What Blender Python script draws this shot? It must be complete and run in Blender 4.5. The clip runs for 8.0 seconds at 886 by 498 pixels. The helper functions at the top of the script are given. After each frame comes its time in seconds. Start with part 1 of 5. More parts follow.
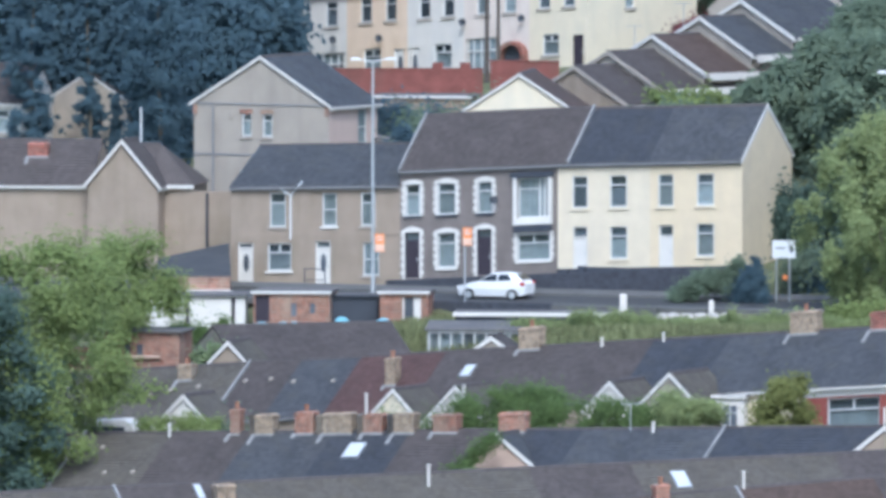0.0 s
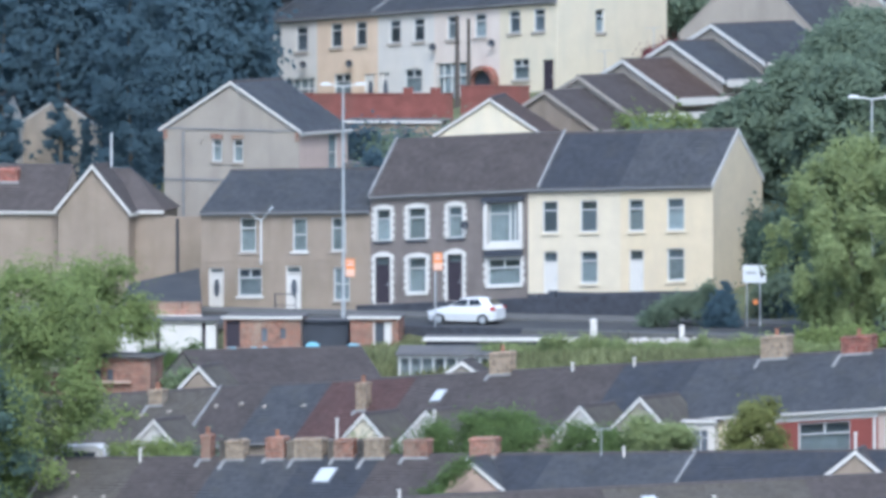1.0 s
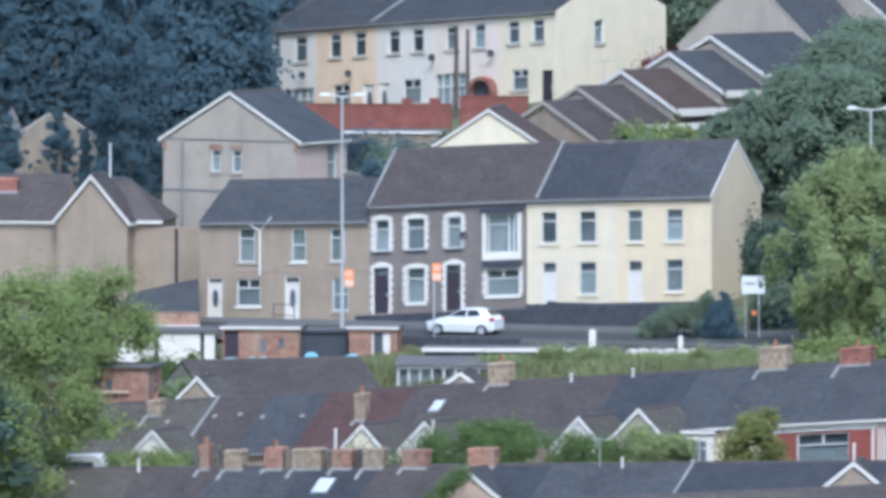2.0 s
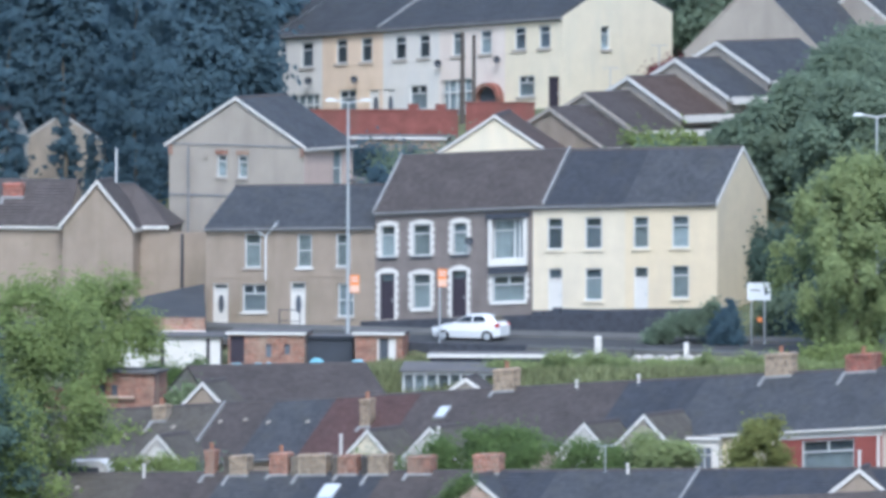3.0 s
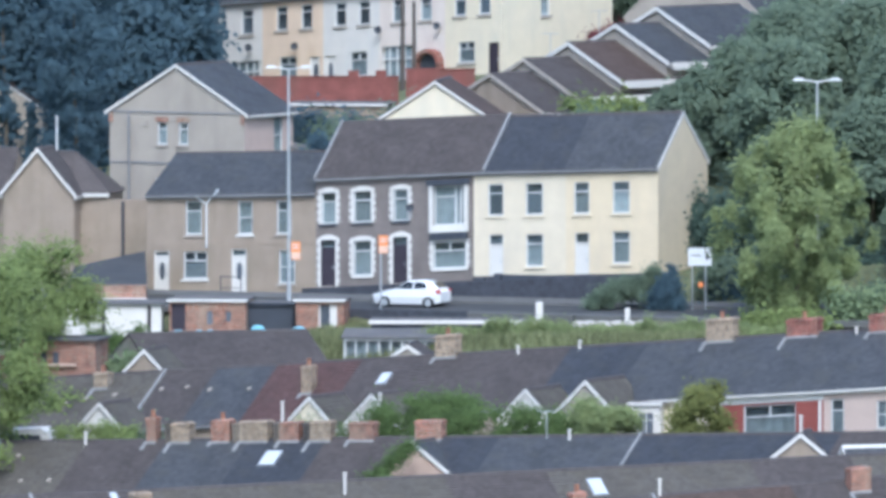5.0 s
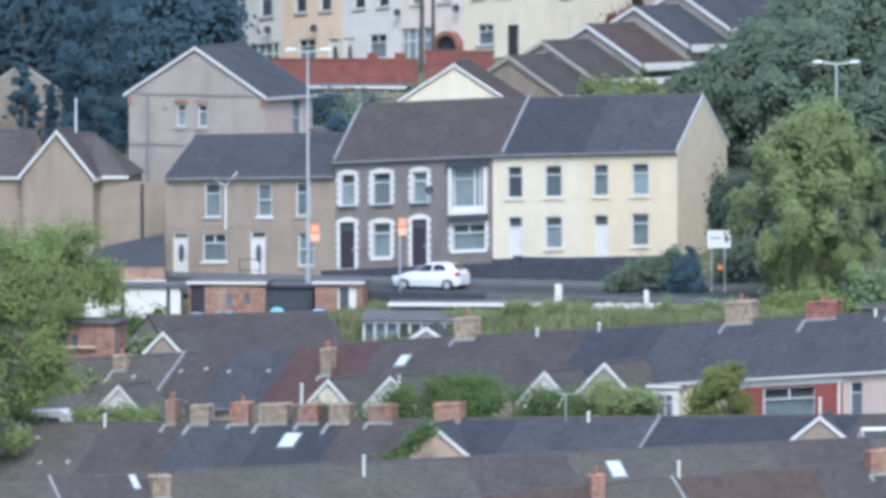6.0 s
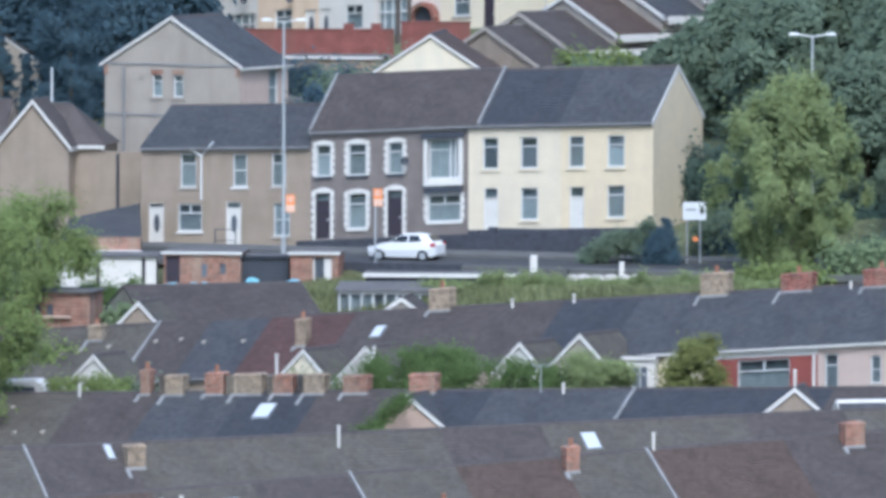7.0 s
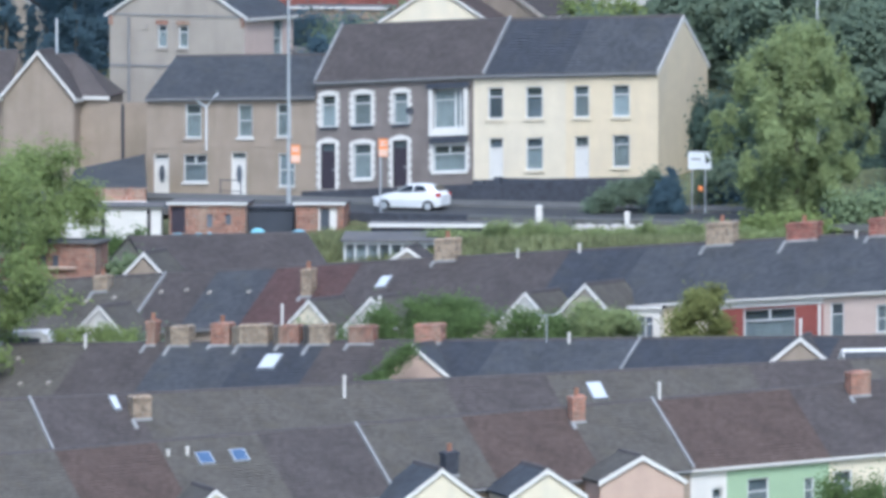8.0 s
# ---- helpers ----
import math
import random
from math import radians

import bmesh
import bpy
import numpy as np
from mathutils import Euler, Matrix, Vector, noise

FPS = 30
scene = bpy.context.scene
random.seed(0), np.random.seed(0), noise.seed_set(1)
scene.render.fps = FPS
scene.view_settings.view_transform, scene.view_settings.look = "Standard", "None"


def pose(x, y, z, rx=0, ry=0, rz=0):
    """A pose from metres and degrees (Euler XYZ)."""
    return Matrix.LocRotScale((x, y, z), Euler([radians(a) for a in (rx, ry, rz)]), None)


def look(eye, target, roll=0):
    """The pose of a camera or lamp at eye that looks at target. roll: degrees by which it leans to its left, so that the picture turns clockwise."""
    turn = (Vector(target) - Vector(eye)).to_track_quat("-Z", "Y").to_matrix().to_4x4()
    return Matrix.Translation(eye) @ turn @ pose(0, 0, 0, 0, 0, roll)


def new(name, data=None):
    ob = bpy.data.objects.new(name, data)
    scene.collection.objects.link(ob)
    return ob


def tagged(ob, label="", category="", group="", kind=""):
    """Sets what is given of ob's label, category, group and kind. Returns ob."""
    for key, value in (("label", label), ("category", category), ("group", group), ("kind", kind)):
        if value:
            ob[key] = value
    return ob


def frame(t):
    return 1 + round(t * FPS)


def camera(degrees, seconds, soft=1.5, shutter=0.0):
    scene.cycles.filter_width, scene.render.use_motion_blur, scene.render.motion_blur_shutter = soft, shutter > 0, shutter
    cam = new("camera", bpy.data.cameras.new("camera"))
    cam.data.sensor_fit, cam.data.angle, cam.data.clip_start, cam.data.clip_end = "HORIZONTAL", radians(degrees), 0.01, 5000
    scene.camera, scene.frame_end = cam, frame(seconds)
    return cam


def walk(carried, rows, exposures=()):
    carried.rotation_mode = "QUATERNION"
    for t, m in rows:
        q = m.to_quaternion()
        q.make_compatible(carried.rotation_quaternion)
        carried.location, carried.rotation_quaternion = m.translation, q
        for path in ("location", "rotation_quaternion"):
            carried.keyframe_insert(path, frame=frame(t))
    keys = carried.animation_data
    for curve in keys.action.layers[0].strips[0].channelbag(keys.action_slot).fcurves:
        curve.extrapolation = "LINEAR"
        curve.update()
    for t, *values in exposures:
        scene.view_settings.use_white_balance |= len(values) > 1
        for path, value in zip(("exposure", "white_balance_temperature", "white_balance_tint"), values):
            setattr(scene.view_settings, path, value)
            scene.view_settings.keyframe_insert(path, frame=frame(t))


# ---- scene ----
# A long-lens view across a valley: the camera stands on the far slope and only turns.
cam = camera(3.8877, 8.0, soft=3.9)
EYE = (0.0, -700.0, 39.4)
TILT = -3.13
# seconds, turn to the right, turn upwards, lean (degrees)
TURNS = [
    (0.0, -0.0042, -0.0010, -0.006),
    (0.5, 0.1173, 0.0328, -0.066),
    (1.0, 0.1256, 0.1084, -0.059),
    (1.2, 0.1565, 0.1455, -0.060),
    (2.3, 0.1065, 0.1620, 0.050),
    (2.5, 0.0952, 0.1807, 0.064),
    (3.0, 0.1053, 0.1805, 0.145),
    (3.5, 0.1610, 0.1379, 0.042),
    (4.0, 0.3038, 0.1712, 0.050),
    (4.5, 0.3805, 0.1436, -0.098),
    (4.7, 0.3804, 0.0868, -0.059),
    (5.8, 0.3174, -0.0174, -0.095),
    (6.0, 0.2811, -0.0445, -0.058),
    (6.5, 0.3621, -0.0373, 0.066),
    (7.0, 0.3892, -0.1719, 0.149),
    (7.5, 0.3778, -0.2640, 0.069),
    (8.0, 0.3659, -0.3913, 0.007),
]
walk(cam, [(t, pose(*EYE, 90 + TILT + up, 0, -turn) @ pose(0, 0, 0, 0, 0, lean)) for t, turn, up, lean in TURNS], exposures=[(0.0, 0.83, 5330, 7), (4.0, 0.85, 5330, 7), (4.7, 0.87, 5330, 7), (6.3, 0.82, 5330, 7), (7.0, 0.75, 5330, 7), (7.5, 0.75, 5340, 7), (8.0, 0.80, 5370, 7)])

# ---- light: thin high cloud, soft sun from behind the camera ----
SUN_UP, SUN_AZ = 50.0, 6.0
world = bpy.data.worlds.new("sky")
scene.world = world
world.use_nodes = True
wn = world.node_tree.nodes
sky = wn.new("ShaderNodeTexSky")
sky.sky_type = "NISHITA"
sky.sun_disc = False
sky.sun_elevation = radians(SUN_UP)
sky.sun_rotation = radians(180 - SUN_AZ)
sky.air_density, sky.dust_density, sky.ozone_density = 1.2, 3.0, 1.0
wn["Background"].inputs["Strength"].default_value = 0.15
world.node_tree.links.new(sky.outputs[0], wn["Background"].inputs["Color"])
sun_data = bpy.data.lights.new("sun", "SUN")
sun_data.energy, sun_data.angle, sun_data.color = 1.15, radians(14), (1.0, 0.95, 0.87)
sun = new("sun", sun_data)
sun.matrix_world = look((math.sin(radians(SUN_AZ)) * 200, -math.cos(radians(SUN_AZ)) * 200, math.tan(radians(SUN_UP)) * 200), (0, 0, 0))

# ---- materials ----
def material(name, colour, rough=0.85, vary=0.18, scale=1.2, fine=14.0, bump=0.15, island=0.0, metal=0.0, stain=None, spec=0.3, each=0.0):
    """A surface with blotches at a large scale, grain at a small one, and relief."""
    m = bpy.data.materials.new(name)
    m.use_nodes = True
    nt = m.node_tree
    n, l = nt.nodes, nt.links
    b = n["Principled BSDF"]
    b.inputs["Roughness"].default_value = rough
    b.inputs["Metallic"].default_value = metal
    b.inputs["Specular IOR Level"].default_value = spec
    co = n.new("ShaderNodeTexCoord")
    big, small = n.new("ShaderNodeTexNoise"), n.new("ShaderNodeTexNoise")
    for tex, s, det in ((big, scale, 5), (small, fine, 3)):
        tex.inputs["Scale"].default_value = s
        tex.inputs["Detail"].default_value = det
        l.new(co.outputs["Object"], tex.inputs["Vector"])
    value = n.new("ShaderNodeMath")
    value.operation = "ADD"
    l.new(big.outputs["Fac"], value.inputs[0])
    l.new(small.outputs["Fac"], value.inputs[1])
    ramp = n.new("ShaderNodeMapRange")
    ramp.inputs["From Min"].default_value, ramp.inputs["From Max"].default_value = 0.7, 1.3
    ramp.inputs["To Min"].default_value, ramp.inputs["To Max"].default_value = 1 - vary, 1 + vary
    l.new(value.outputs[0], ramp.inputs["Value"])
    last = ramp.outputs[0]
    for amount, node, socket in ((island, "ShaderNodeNewGeometry", "Random Per Island"), (each, "ShaderNodeObjectInfo", "Random")):
        if amount:
            src = n.new(node)
            mr = n.new("ShaderNodeMapRange")
            mr.inputs["To Min"].default_value, mr.inputs["To Max"].default_value = 1 - amount, 1 + amount
            l.new(src.outputs[socket], mr.inputs["Value"])
            mul = n.new("ShaderNodeMath")
            mul.operation = "MULTIPLY"
            l.new(last, mul.inputs[0])
            l.new(mr.outputs[0], mul.inputs[1])
            last = mul.outputs[0]
    mix = n.new("ShaderNodeVectorMath")
    mix.operation = "SCALE"
    mix.inputs[0].default_value = colour
    l.new(last, mix.inputs["Scale"])
    out = mix.outputs[0]
    if stain:
        st = n.new("ShaderNodeTexNoise")
        st.inputs["Scale"].default_value, st.inputs["Detail"].default_value = 0.55, 6
        stretch = n.new("ShaderNodeMapping")
        stretch.inputs["Scale"].default_value = (1.6, 1.6, 0.5)
        l.new(co.outputs["Object"], stretch.inputs["Vector"])
        l.new(stretch.outputs[0], st.inputs["Vector"])
        sr = n.new("ShaderNodeMapRange")
        sr.inputs["From Min"].default_value, sr.inputs["From Max"].default_value = 0.5, 0.72
        sr.inputs["To Max"].default_value = 0.55
        l.new(st.outputs["Fac"], sr.inputs["Value"])
        mc = n.new("ShaderNodeMix")
        mc.data_type = "RGBA"
        l.new(sr.outputs[0], mc.inputs["Factor"])
        l.new(out, mc.inputs["A"])
        mc.inputs["B"].default_value = (*stain, 1)
        out = mc.outputs["Result"]
    l.new(out, b.inputs["Base Color"])
    if bump:
        bp = n.new("ShaderNodeBump")
        bp.inputs["Strength"].default_value, bp.inputs["Distance"].default_value = bump, 0.03
        l.new(small.outputs["Fac"], bp.inputs["Height"])
        l.new(bp.outputs[0], b.inputs["Normal"])
    return m


def glass_material():
    m = bpy.data.materials.new("window glass")
    m.use_nodes = True
    n, l = m.node_tree.nodes, m.node_tree.links
    n.remove(n["Principled BSDF"])
    clear, gloss, mix = n.new("ShaderNodeBsdfTransparent"), n.new("ShaderNodeBsdfGlossy"), n.new("ShaderNodeMixShader")
    clear.inputs["Color"].default_value = (0.93, 0.96, 0.96, 1)
    gloss.inputs["Roughness"].default_value = 0.05
    mix.inputs[0].default_value = 0.09
    l.new(clear.outputs[0], mix.inputs[1])
    l.new(gloss.outputs[0], mix.inputs[2])
    l.new(mix.outputs[0], n["Material Output"].inputs["Surface"])
    return m


def brick_material(name, colour, mortar):
    m = material(name, colour, 0.9, 0.7, 2.6, 9.0, 0.4, stain=(0.42, 0.34, 0.25), each=0.18)
    n, l = m.node_tree.nodes, m.node_tree.links
    b = n["Principled BSDF"]
    old = b.inputs["Base Color"].links[0].from_socket
    tex, co, turn = n.new("ShaderNodeTexBrick"), n.new("ShaderNodeTexCoord"), n.new("ShaderNodeMapping")
    turn.inputs["Rotation"].default_value = (radians(90), 0, 0)
    tex.inputs["Scale"].default_value = 1.0
    tex.inputs["Brick Width"].default_value, tex.inputs["Row Height"].default_value = 0.225, 0.075
    tex.inputs["Mortar Size"].default_value = 0.008
    tex.inputs["Mortar"].default_value = (*mortar, 1)
    l.new(co.outputs["Object"], turn.inputs["Vector"])
    l.new(turn.outputs[0], tex.inputs["Vector"])
    l.new(old, tex.inputs["Color1"])
    dark = n.new("ShaderNodeVectorMath")
    dark.operation = "SCALE"
    dark.inputs["Scale"].default_value = 0.72
    l.new(old, dark.inputs[0])
    l.new(dark.outputs[0], tex.inputs["Color2"])
    l.new(tex.outputs["Color"], b.inputs["Base Color"])
    return m


def leaf_material(name, colour, vary=0.3, through_light=0.3):
    m = material(name, colour, 0.7, 0.25, 0.35, 3.0, 0, island=vary, spec=0.2)
    n, l = m.node_tree.nodes, m.node_tree.links
    b = n["Principled BSDF"]
    tr, mix = n.new("ShaderNodeBsdfTranslucent"), n.new("ShaderNodeMixShader")
    l.new(b.inputs["Base Color"].links[0].from_socket, tr.inputs["Color"])
    mix.inputs[0].default_value = through_light
    l.new(b.outputs[0], mix.inputs[1])
    l.new(tr.outputs[0], mix.inputs[2])
    l.new(mix.outputs[0], n["Material Output"].inputs["Surface"])
    return m


GLASS = glass_material()
CREAM = material("cream masonry paint", (0.66, 0.56, 0.40), 0.85, 0.07, stain=(0.58, 0.50, 0.38))
CREAM2 = material("faded cream masonry paint", (0.66, 0.585, 0.455), 0.85, 0.07, stain=(0.57, 0.51, 0.42))
TAN = material("tan pebbledash render", (0.322, 0.262, 0.21), 0.95, 0.13, 0.9, 25, 0.5, stain=(0.24, 0.2, 0.15))
GREYW = material("grey-brown stone render", (0.20, 0.175, 0.165), 0.95, 0.15, 1.5, 9, 0.5, stain=(0.15, 0.13, 0.125))
GREYTAN = material("grey pebbledash", (0.37, 0.33, 0.285), 0.95, 0.1, 0.7, 22, 0.5, stain=(0.28, 0.25, 0.22))
PINKTAN = material("pink-grey render", (0.50, 0.40, 0.35), 0.9, 0.08)
WHITEW = material("white masonry paint", (0.65, 0.62, 0.58), 0.85, 0.06, stain=(0.58, 0.58, 0.57))
PEACH = material("peach masonry paint", (0.69, 0.55, 0.42), 0.85, 0.06, stain=(0.58, 0.44, 0.3))
PINK = material("pale pink masonry paint", (0.68, 0.60, 0.54), 0.85, 0.06, stain=(0.58, 0.48, 0.44))
GREEN = material("mint green masonry paint", (0.33, 0.44, 0.29), 0.85, 0.06)
PALEY = material("pale cream render", (0.69, 0.615, 0.475), 0.9, 0.05, stain=(0.58, 0.55, 0.45))
OLDPALE = material("weathered pale stone render", (0.50, 0.43, 0.35), 0.9, 0.15, stain=(0.36, 0.31, 0.26))
RED = material("dark red masonry paint", (0.245, 0.075, 0.064), 0.85, 0.12)
ROSE = material("dusky pink render", (0.50, 0.37, 0.30), 0.9, 0.08)
WHITE = material("white gloss paint", (0.655, 0.635, 0.605), 0.45, 0.04, bump=0.02)
UPVC = material("white plastic frame", (0.60, 0.61, 0.615), 0.4, 0.03, bump=0.0)
BROWN = material("dark brown door paint", (0.045, 0.038, 0.052), 0.5, 0.15)
CURTAIN = material("net curtain", (0.29, 0.32, 0.345), 0.95, 0.2, 3.0, 30, 0.1, each=0.35)
# gloom inside rooms and openings is put into this dark colour
GLOOM = material("painted gloom", (0.11, 0.125, 0.15), 0.95, 0.1, each=0.5)
STONE = material("grey sill stone", (0.38, 0.34, 0.30), 0.9, 0.15)
# black lifted towards blue, so haze is part of the colour
BLACKTRIM = material("black painted trim paled by haze", (0.055, 0.062, 0.080), 0.5, 0.1)
SLATE = material("blue-grey roof slate", (0.070, 0.073, 0.081), 0.7, 0.22, 0.5, 9, 0.2, island=0.16, stain=(0.085, 0.085, 0.078))
SLATED = material("dark roof slate", (0.052, 0.056, 0.067), 0.7, 0.16, 0.5, 9, 0.2, island=0.14, stain=(0.07, 0.07, 0.068))
SLATE2 = material("purple-brown roof tile", (0.083, 0.071, 0.068), 0.75, 0.22, 0.5, 9, 0.2, island=0.14, stain=(0.08, 0.07, 0.065))
SLATE3 = material("grey concrete roof tile", (0.104, 0.094, 0.082), 0.8, 0.24, 0.45, 9, 0.2, island=0.14, stain=(0.12, 0.105, 0.08))
REDTILE = material("weathered red-brown roof tile", (0.093, 0.067, 0.057), 0.8, 0.24, 0.5, 9, 0.2, island=0.15, stain=(0.10, 0.075, 0.065))
DEEPRED = material("dark red roof tile", (0.096, 0.057, 0.053), 0.8, 0.22, 0.5, 9, 0.2, island=0.15, stain=(0.085, 0.06, 0.055))
RIDGE = material("clay ridge tile", (0.085, 0.075, 0.075), 0.8, 0.2)
LEAD = material("lead and mortar flashing", (0.25, 0.25, 0.25), 0.7, 0.25)
BRICK = brick_material("red brick", (0.29, 0.125, 0.085), (0.36, 0.31, 0.26))
OLDBRICK = brick_material("weathered buff brick", (0.33, 0.245, 0.17), (0.30, 0.27, 0.23))
BRICKRED = brick_material("bright red brick", (0.29, 0.095, 0.072), (0.34, 0.24, 0.2))
DULLRED = material("dull red garden brick", (0.205, 0.078, 0.066), 0.9, 0.3, 1.2, 12, 0.3, stain=(0.15, 0.08, 0.065))
# near-black brick that paints the shaded side faces of chimneys
SHADEBRICK = brick_material("dark brick painted as shaded chimney sides", (0.075, 0.066, 0.062), (0.09, 0.085, 0.08))
POT = material("terracotta pot", (0.30, 0.15, 0.10), 0.85, 0.2)
METAL = material("galvanised steel", (0.50, 0.52, 0.54), 0.45, 0.1, metal=0.5, bump=0.05)
PIPE = material("grey plastic pipe", (0.24, 0.24, 0.25), 0.5, 0.1)
ROOFLIGHT = material("pale roof light blind", (0.55, 0.58, 0.60), 0.25, 0.05)
BLUELIGHT = material("blue roof light blind", (0.085, 0.135, 0.235), 0.25, 0.05)
ASPHALT = material("asphalt", (0.060, 0.062, 0.066), 0.9, 0.2, 0.6, 30, 0.3, stain=(0.085, 0.083, 0.08))
PAVING = material("concrete paving", (0.12, 0.12, 0.118), 0.9, 0.15, 0.8, 12, 0.2)
DARKSTONE = material("dark rubble stone wall", (0.056, 0.060, 0.074), 0.95, 0.3, 2.0, 9, 0.3)
FELT = material("roofing felt", (0.13, 0.125, 0.125), 0.9, 0.15, 0.6, 12, 0.2, stain=(0.17, 0.16, 0.14))
ORANGE = material("orange sign face", (0.78, 0.27, 0.09), 0.5, 0.05)
SIGNWHITE = material("white sign face", (0.72, 0.74, 0.76), 0.4, 0.04)
SOIL = material("hillside grass and earth", (0.120, 0.130, 0.068), 0.95, 0.4, 0.25, 3.0, 0.5, stain=(0.10, 0.095, 0.05))
BARK = material("bark", (0.13, 0.11, 0.085), 0.95, 0.3, 2, 12, 0.5)
# broadleaf greens are raised above real foliage to carry the haze
LEAF_A = leaf_material("fresh green leaf", (0.178, 0.225, 0.08))
LEAF_B = leaf_material("mid green leaf", (0.185, 0.24, 0.13))
# blue haze over the hillside is mixed into this needle colour
LEAF_D = leaf_material("dark evergreen needles blued by haze", (0.068, 0.112, 0.142), 0.05, 0.3)
LEAF_W = leaf_material("woodland leaf paled for haze", (0.130, 0.172, 0.118), 0.2, 0.3)
LEAF_Y = leaf_material("golden green conifer leaf", (0.165, 0.18, 0.06))
LEAF_I = leaf_material("ivy leaf", (0.105, 0.155, 0.055))
LEAF_T = leaf_material("green leaf paled for haze", (0.215, 0.26, 0.115), 0.25, 0.3)
LEAF_H = leaf_material("garden hedge leaf", (0.100, 0.148, 0.05))
# evergreen made paler and bluer to carry haze in its colour
LEAF_E = leaf_material("evergreen leaf paled by haze", (0.075, 0.115, 0.095), 0.25, 0.3)
GRASS = leaf_material("rough grass blade", (0.235, 0.255, 0.13))


# ---- mesh helpers ----
class Geo:
    """Vertices and faces of one mesh."""

    def __init__(self):
        self.v, self.f = [], []

    def add(self, verts, faces):
        k = len(self.v)
        self.v += [tuple(p) for p in verts]
        self.f += [tuple(i + k for i in q) for q in faces]
        return self

    def box(self, x0, x1, y0, y1, z0, z1):
        return self.hexa([(x0, y0, z0), (x1, y0, z0), (x1, y1, z0), (x0, y1, z0), (x0, y0, z1), (x1, y0, z1), (x1, y1, z1), (x0, y1, z1)])

    def hexa(self, p):
        return self.add(p, [(3, 2, 1, 0), (4, 5, 6, 7), (0, 1, 5, 4), (1, 2, 6, 5), (2, 3, 7, 6), (3, 0, 4, 7)])

    def mbox(self, m, a0, a1, b0, b1, z0, z1):
        return self.hexa([m(a0, b0, z0), m(a1, b0, z0), m(a1, b1, z0), m(a0, b1, z0), m(a0, b0, z1), m(a1, b0, z1), m(a1, b1, z1), m(a0, b1, z1)])

    def bar(self, p, q, wide, high, up=(0, 0, 1)):
        """A straight beam from p to q."""
        p, q, up = Vector(p), Vector(q), Vector(up)
        d = (q - p).normalized()
        s = d.cross(up).normalized() * wide / 2
        t = s.cross(d).normalized() * high / 2
        return self.hexa([p - s - t, p + s - t, q + s - t, q - s - t, p - s + t, p + s + t, q + s + t, q - s + t])

    def tube(self, p, q, r0, r1, n=8, caps=True):
        p, q = Vector(p), Vector(q)
        d = (q - p).normalized()
        s = d.orthogonal().normalized()
        t = d.cross(s)
        ring = [(math.cos(2 * math.pi * i / n), math.sin(2 * math.pi * i / n)) for i in range(n)]
        vs = [p + (s * c + t * k) * r0 for c, k in ring] + [q + (s * c + t * k) * r1 for c, k in ring]
        fs = [(i, (i + 1) % n, n + (i + 1) % n, n + i) for i in range(n)]
        if caps:
            fs += [tuple(range(n - 1, -1, -1)), tuple(range(n, 2 * n))]
        return self.add(vs, fs)


def weld(g):
    """Join vertices that lie in one place."""
    seen, order = {}, []
    for v in g.v:
        k = (round(v[0], 4), round(v[1], 4), round(v[2], 4))
        order.append(seen.setdefault(k, len(seen)))
    g.v = [k for k in seen]
    g.f = [q for q in (tuple(order[i] for i in f) for f in g.f) if len(set(q)) == len(q)]
    return g


def part(name, g, mat, parent=None, label="", shear=0.0, smooth=False):
    """Link one mesh, under a thing or a part where parent is given."""
    me = bpy.data.meshes.new(name)
    me.from_pydata([(x, y, z + shear * x) for x, y, z in g.v] if shear else g.v, [], g.f)
    me.materials.append(mat)
    if smooth:
        me.shade_smooth()
    me.update()
    ob = new(name, me)
    if parent:
        ob.parent = parent
    return tagged(ob, label)


def thing(name, m, label, category, group="", kind=""):
    ob = new(name)
    ob.matrix_world = m
    return tagged(ob, label, category, group, kind)


# ---- the lie of the land ----
PROFILE = [(-720, 38.5), (-653, 37.8), (-640, 36.5), (-560, 8), (-400, -26), (-250, -24), (-120, -15.5), (-90, -14.2), (-68, -13.0), (-54, -11.8), (-44, -9.8), (-36, -8.4),
           (-28, -6.2), (-22, -4.1), (-18.5, -2.55), (-15, -2.35), (-11.4, -2.25), (-11.2, -1.52), (-4.4, -1.50), (-2.2, -1.16), (-0.9, -1.2), (0.6, -0.85), (8.5, -0.3), (11, 2.6), (20, 4.6), (30, 6.6),
           (38, 9.9), (50, 10.8), (62, 12.5), (80, 18), (120, 32), (300, 85), (900, 170), (2600, 175)]
CROSS = [(-760, 0), (-120, 0), (-70, 0.02), (-54, 0.04), (-40, 0.06), (-28, 0.05), (-20, 0.03), (-11.5, 0.0), (-0.9, 0.0), (0.6, 0.06), (34, 0.06), (44, 0.11), (70, 0.11), (160, 0), (2600, 0)]
CA, SA = math.cos(radians(22)), math.sin(radians(22))


def uv(x, y):
    xc = max(-70.0, min(70.0, x))
    return CA * xc - SA * y, SA * xc + CA * y - 4.13


def lerp(table, v):
    v = max(table[0][0], min(table[-1][0], v))
    for (a, za), (b, zb) in zip(table, table[1:]):
        if v <= b:
            return za + (zb - za) * (v - a) / (b - a)
    return table[-1][1]


def land(x, y):
    u, v = uv(x, y)
    return lerp(PROFILE, v) + lerp(CROSS, v) * max(-45.0, min(45.0, u))


def main_pose(u, v, dz=0.0, turn=0.0):
    """A pose in the street's own frame: u along the terrace, v away from the camera."""
    x, y = CA * u + SA * (v + 4.13), -SA * u + CA * (v + 4.13)
    return pose(x, y, land(x, y) + dz, 0, 0, -22 + turn)


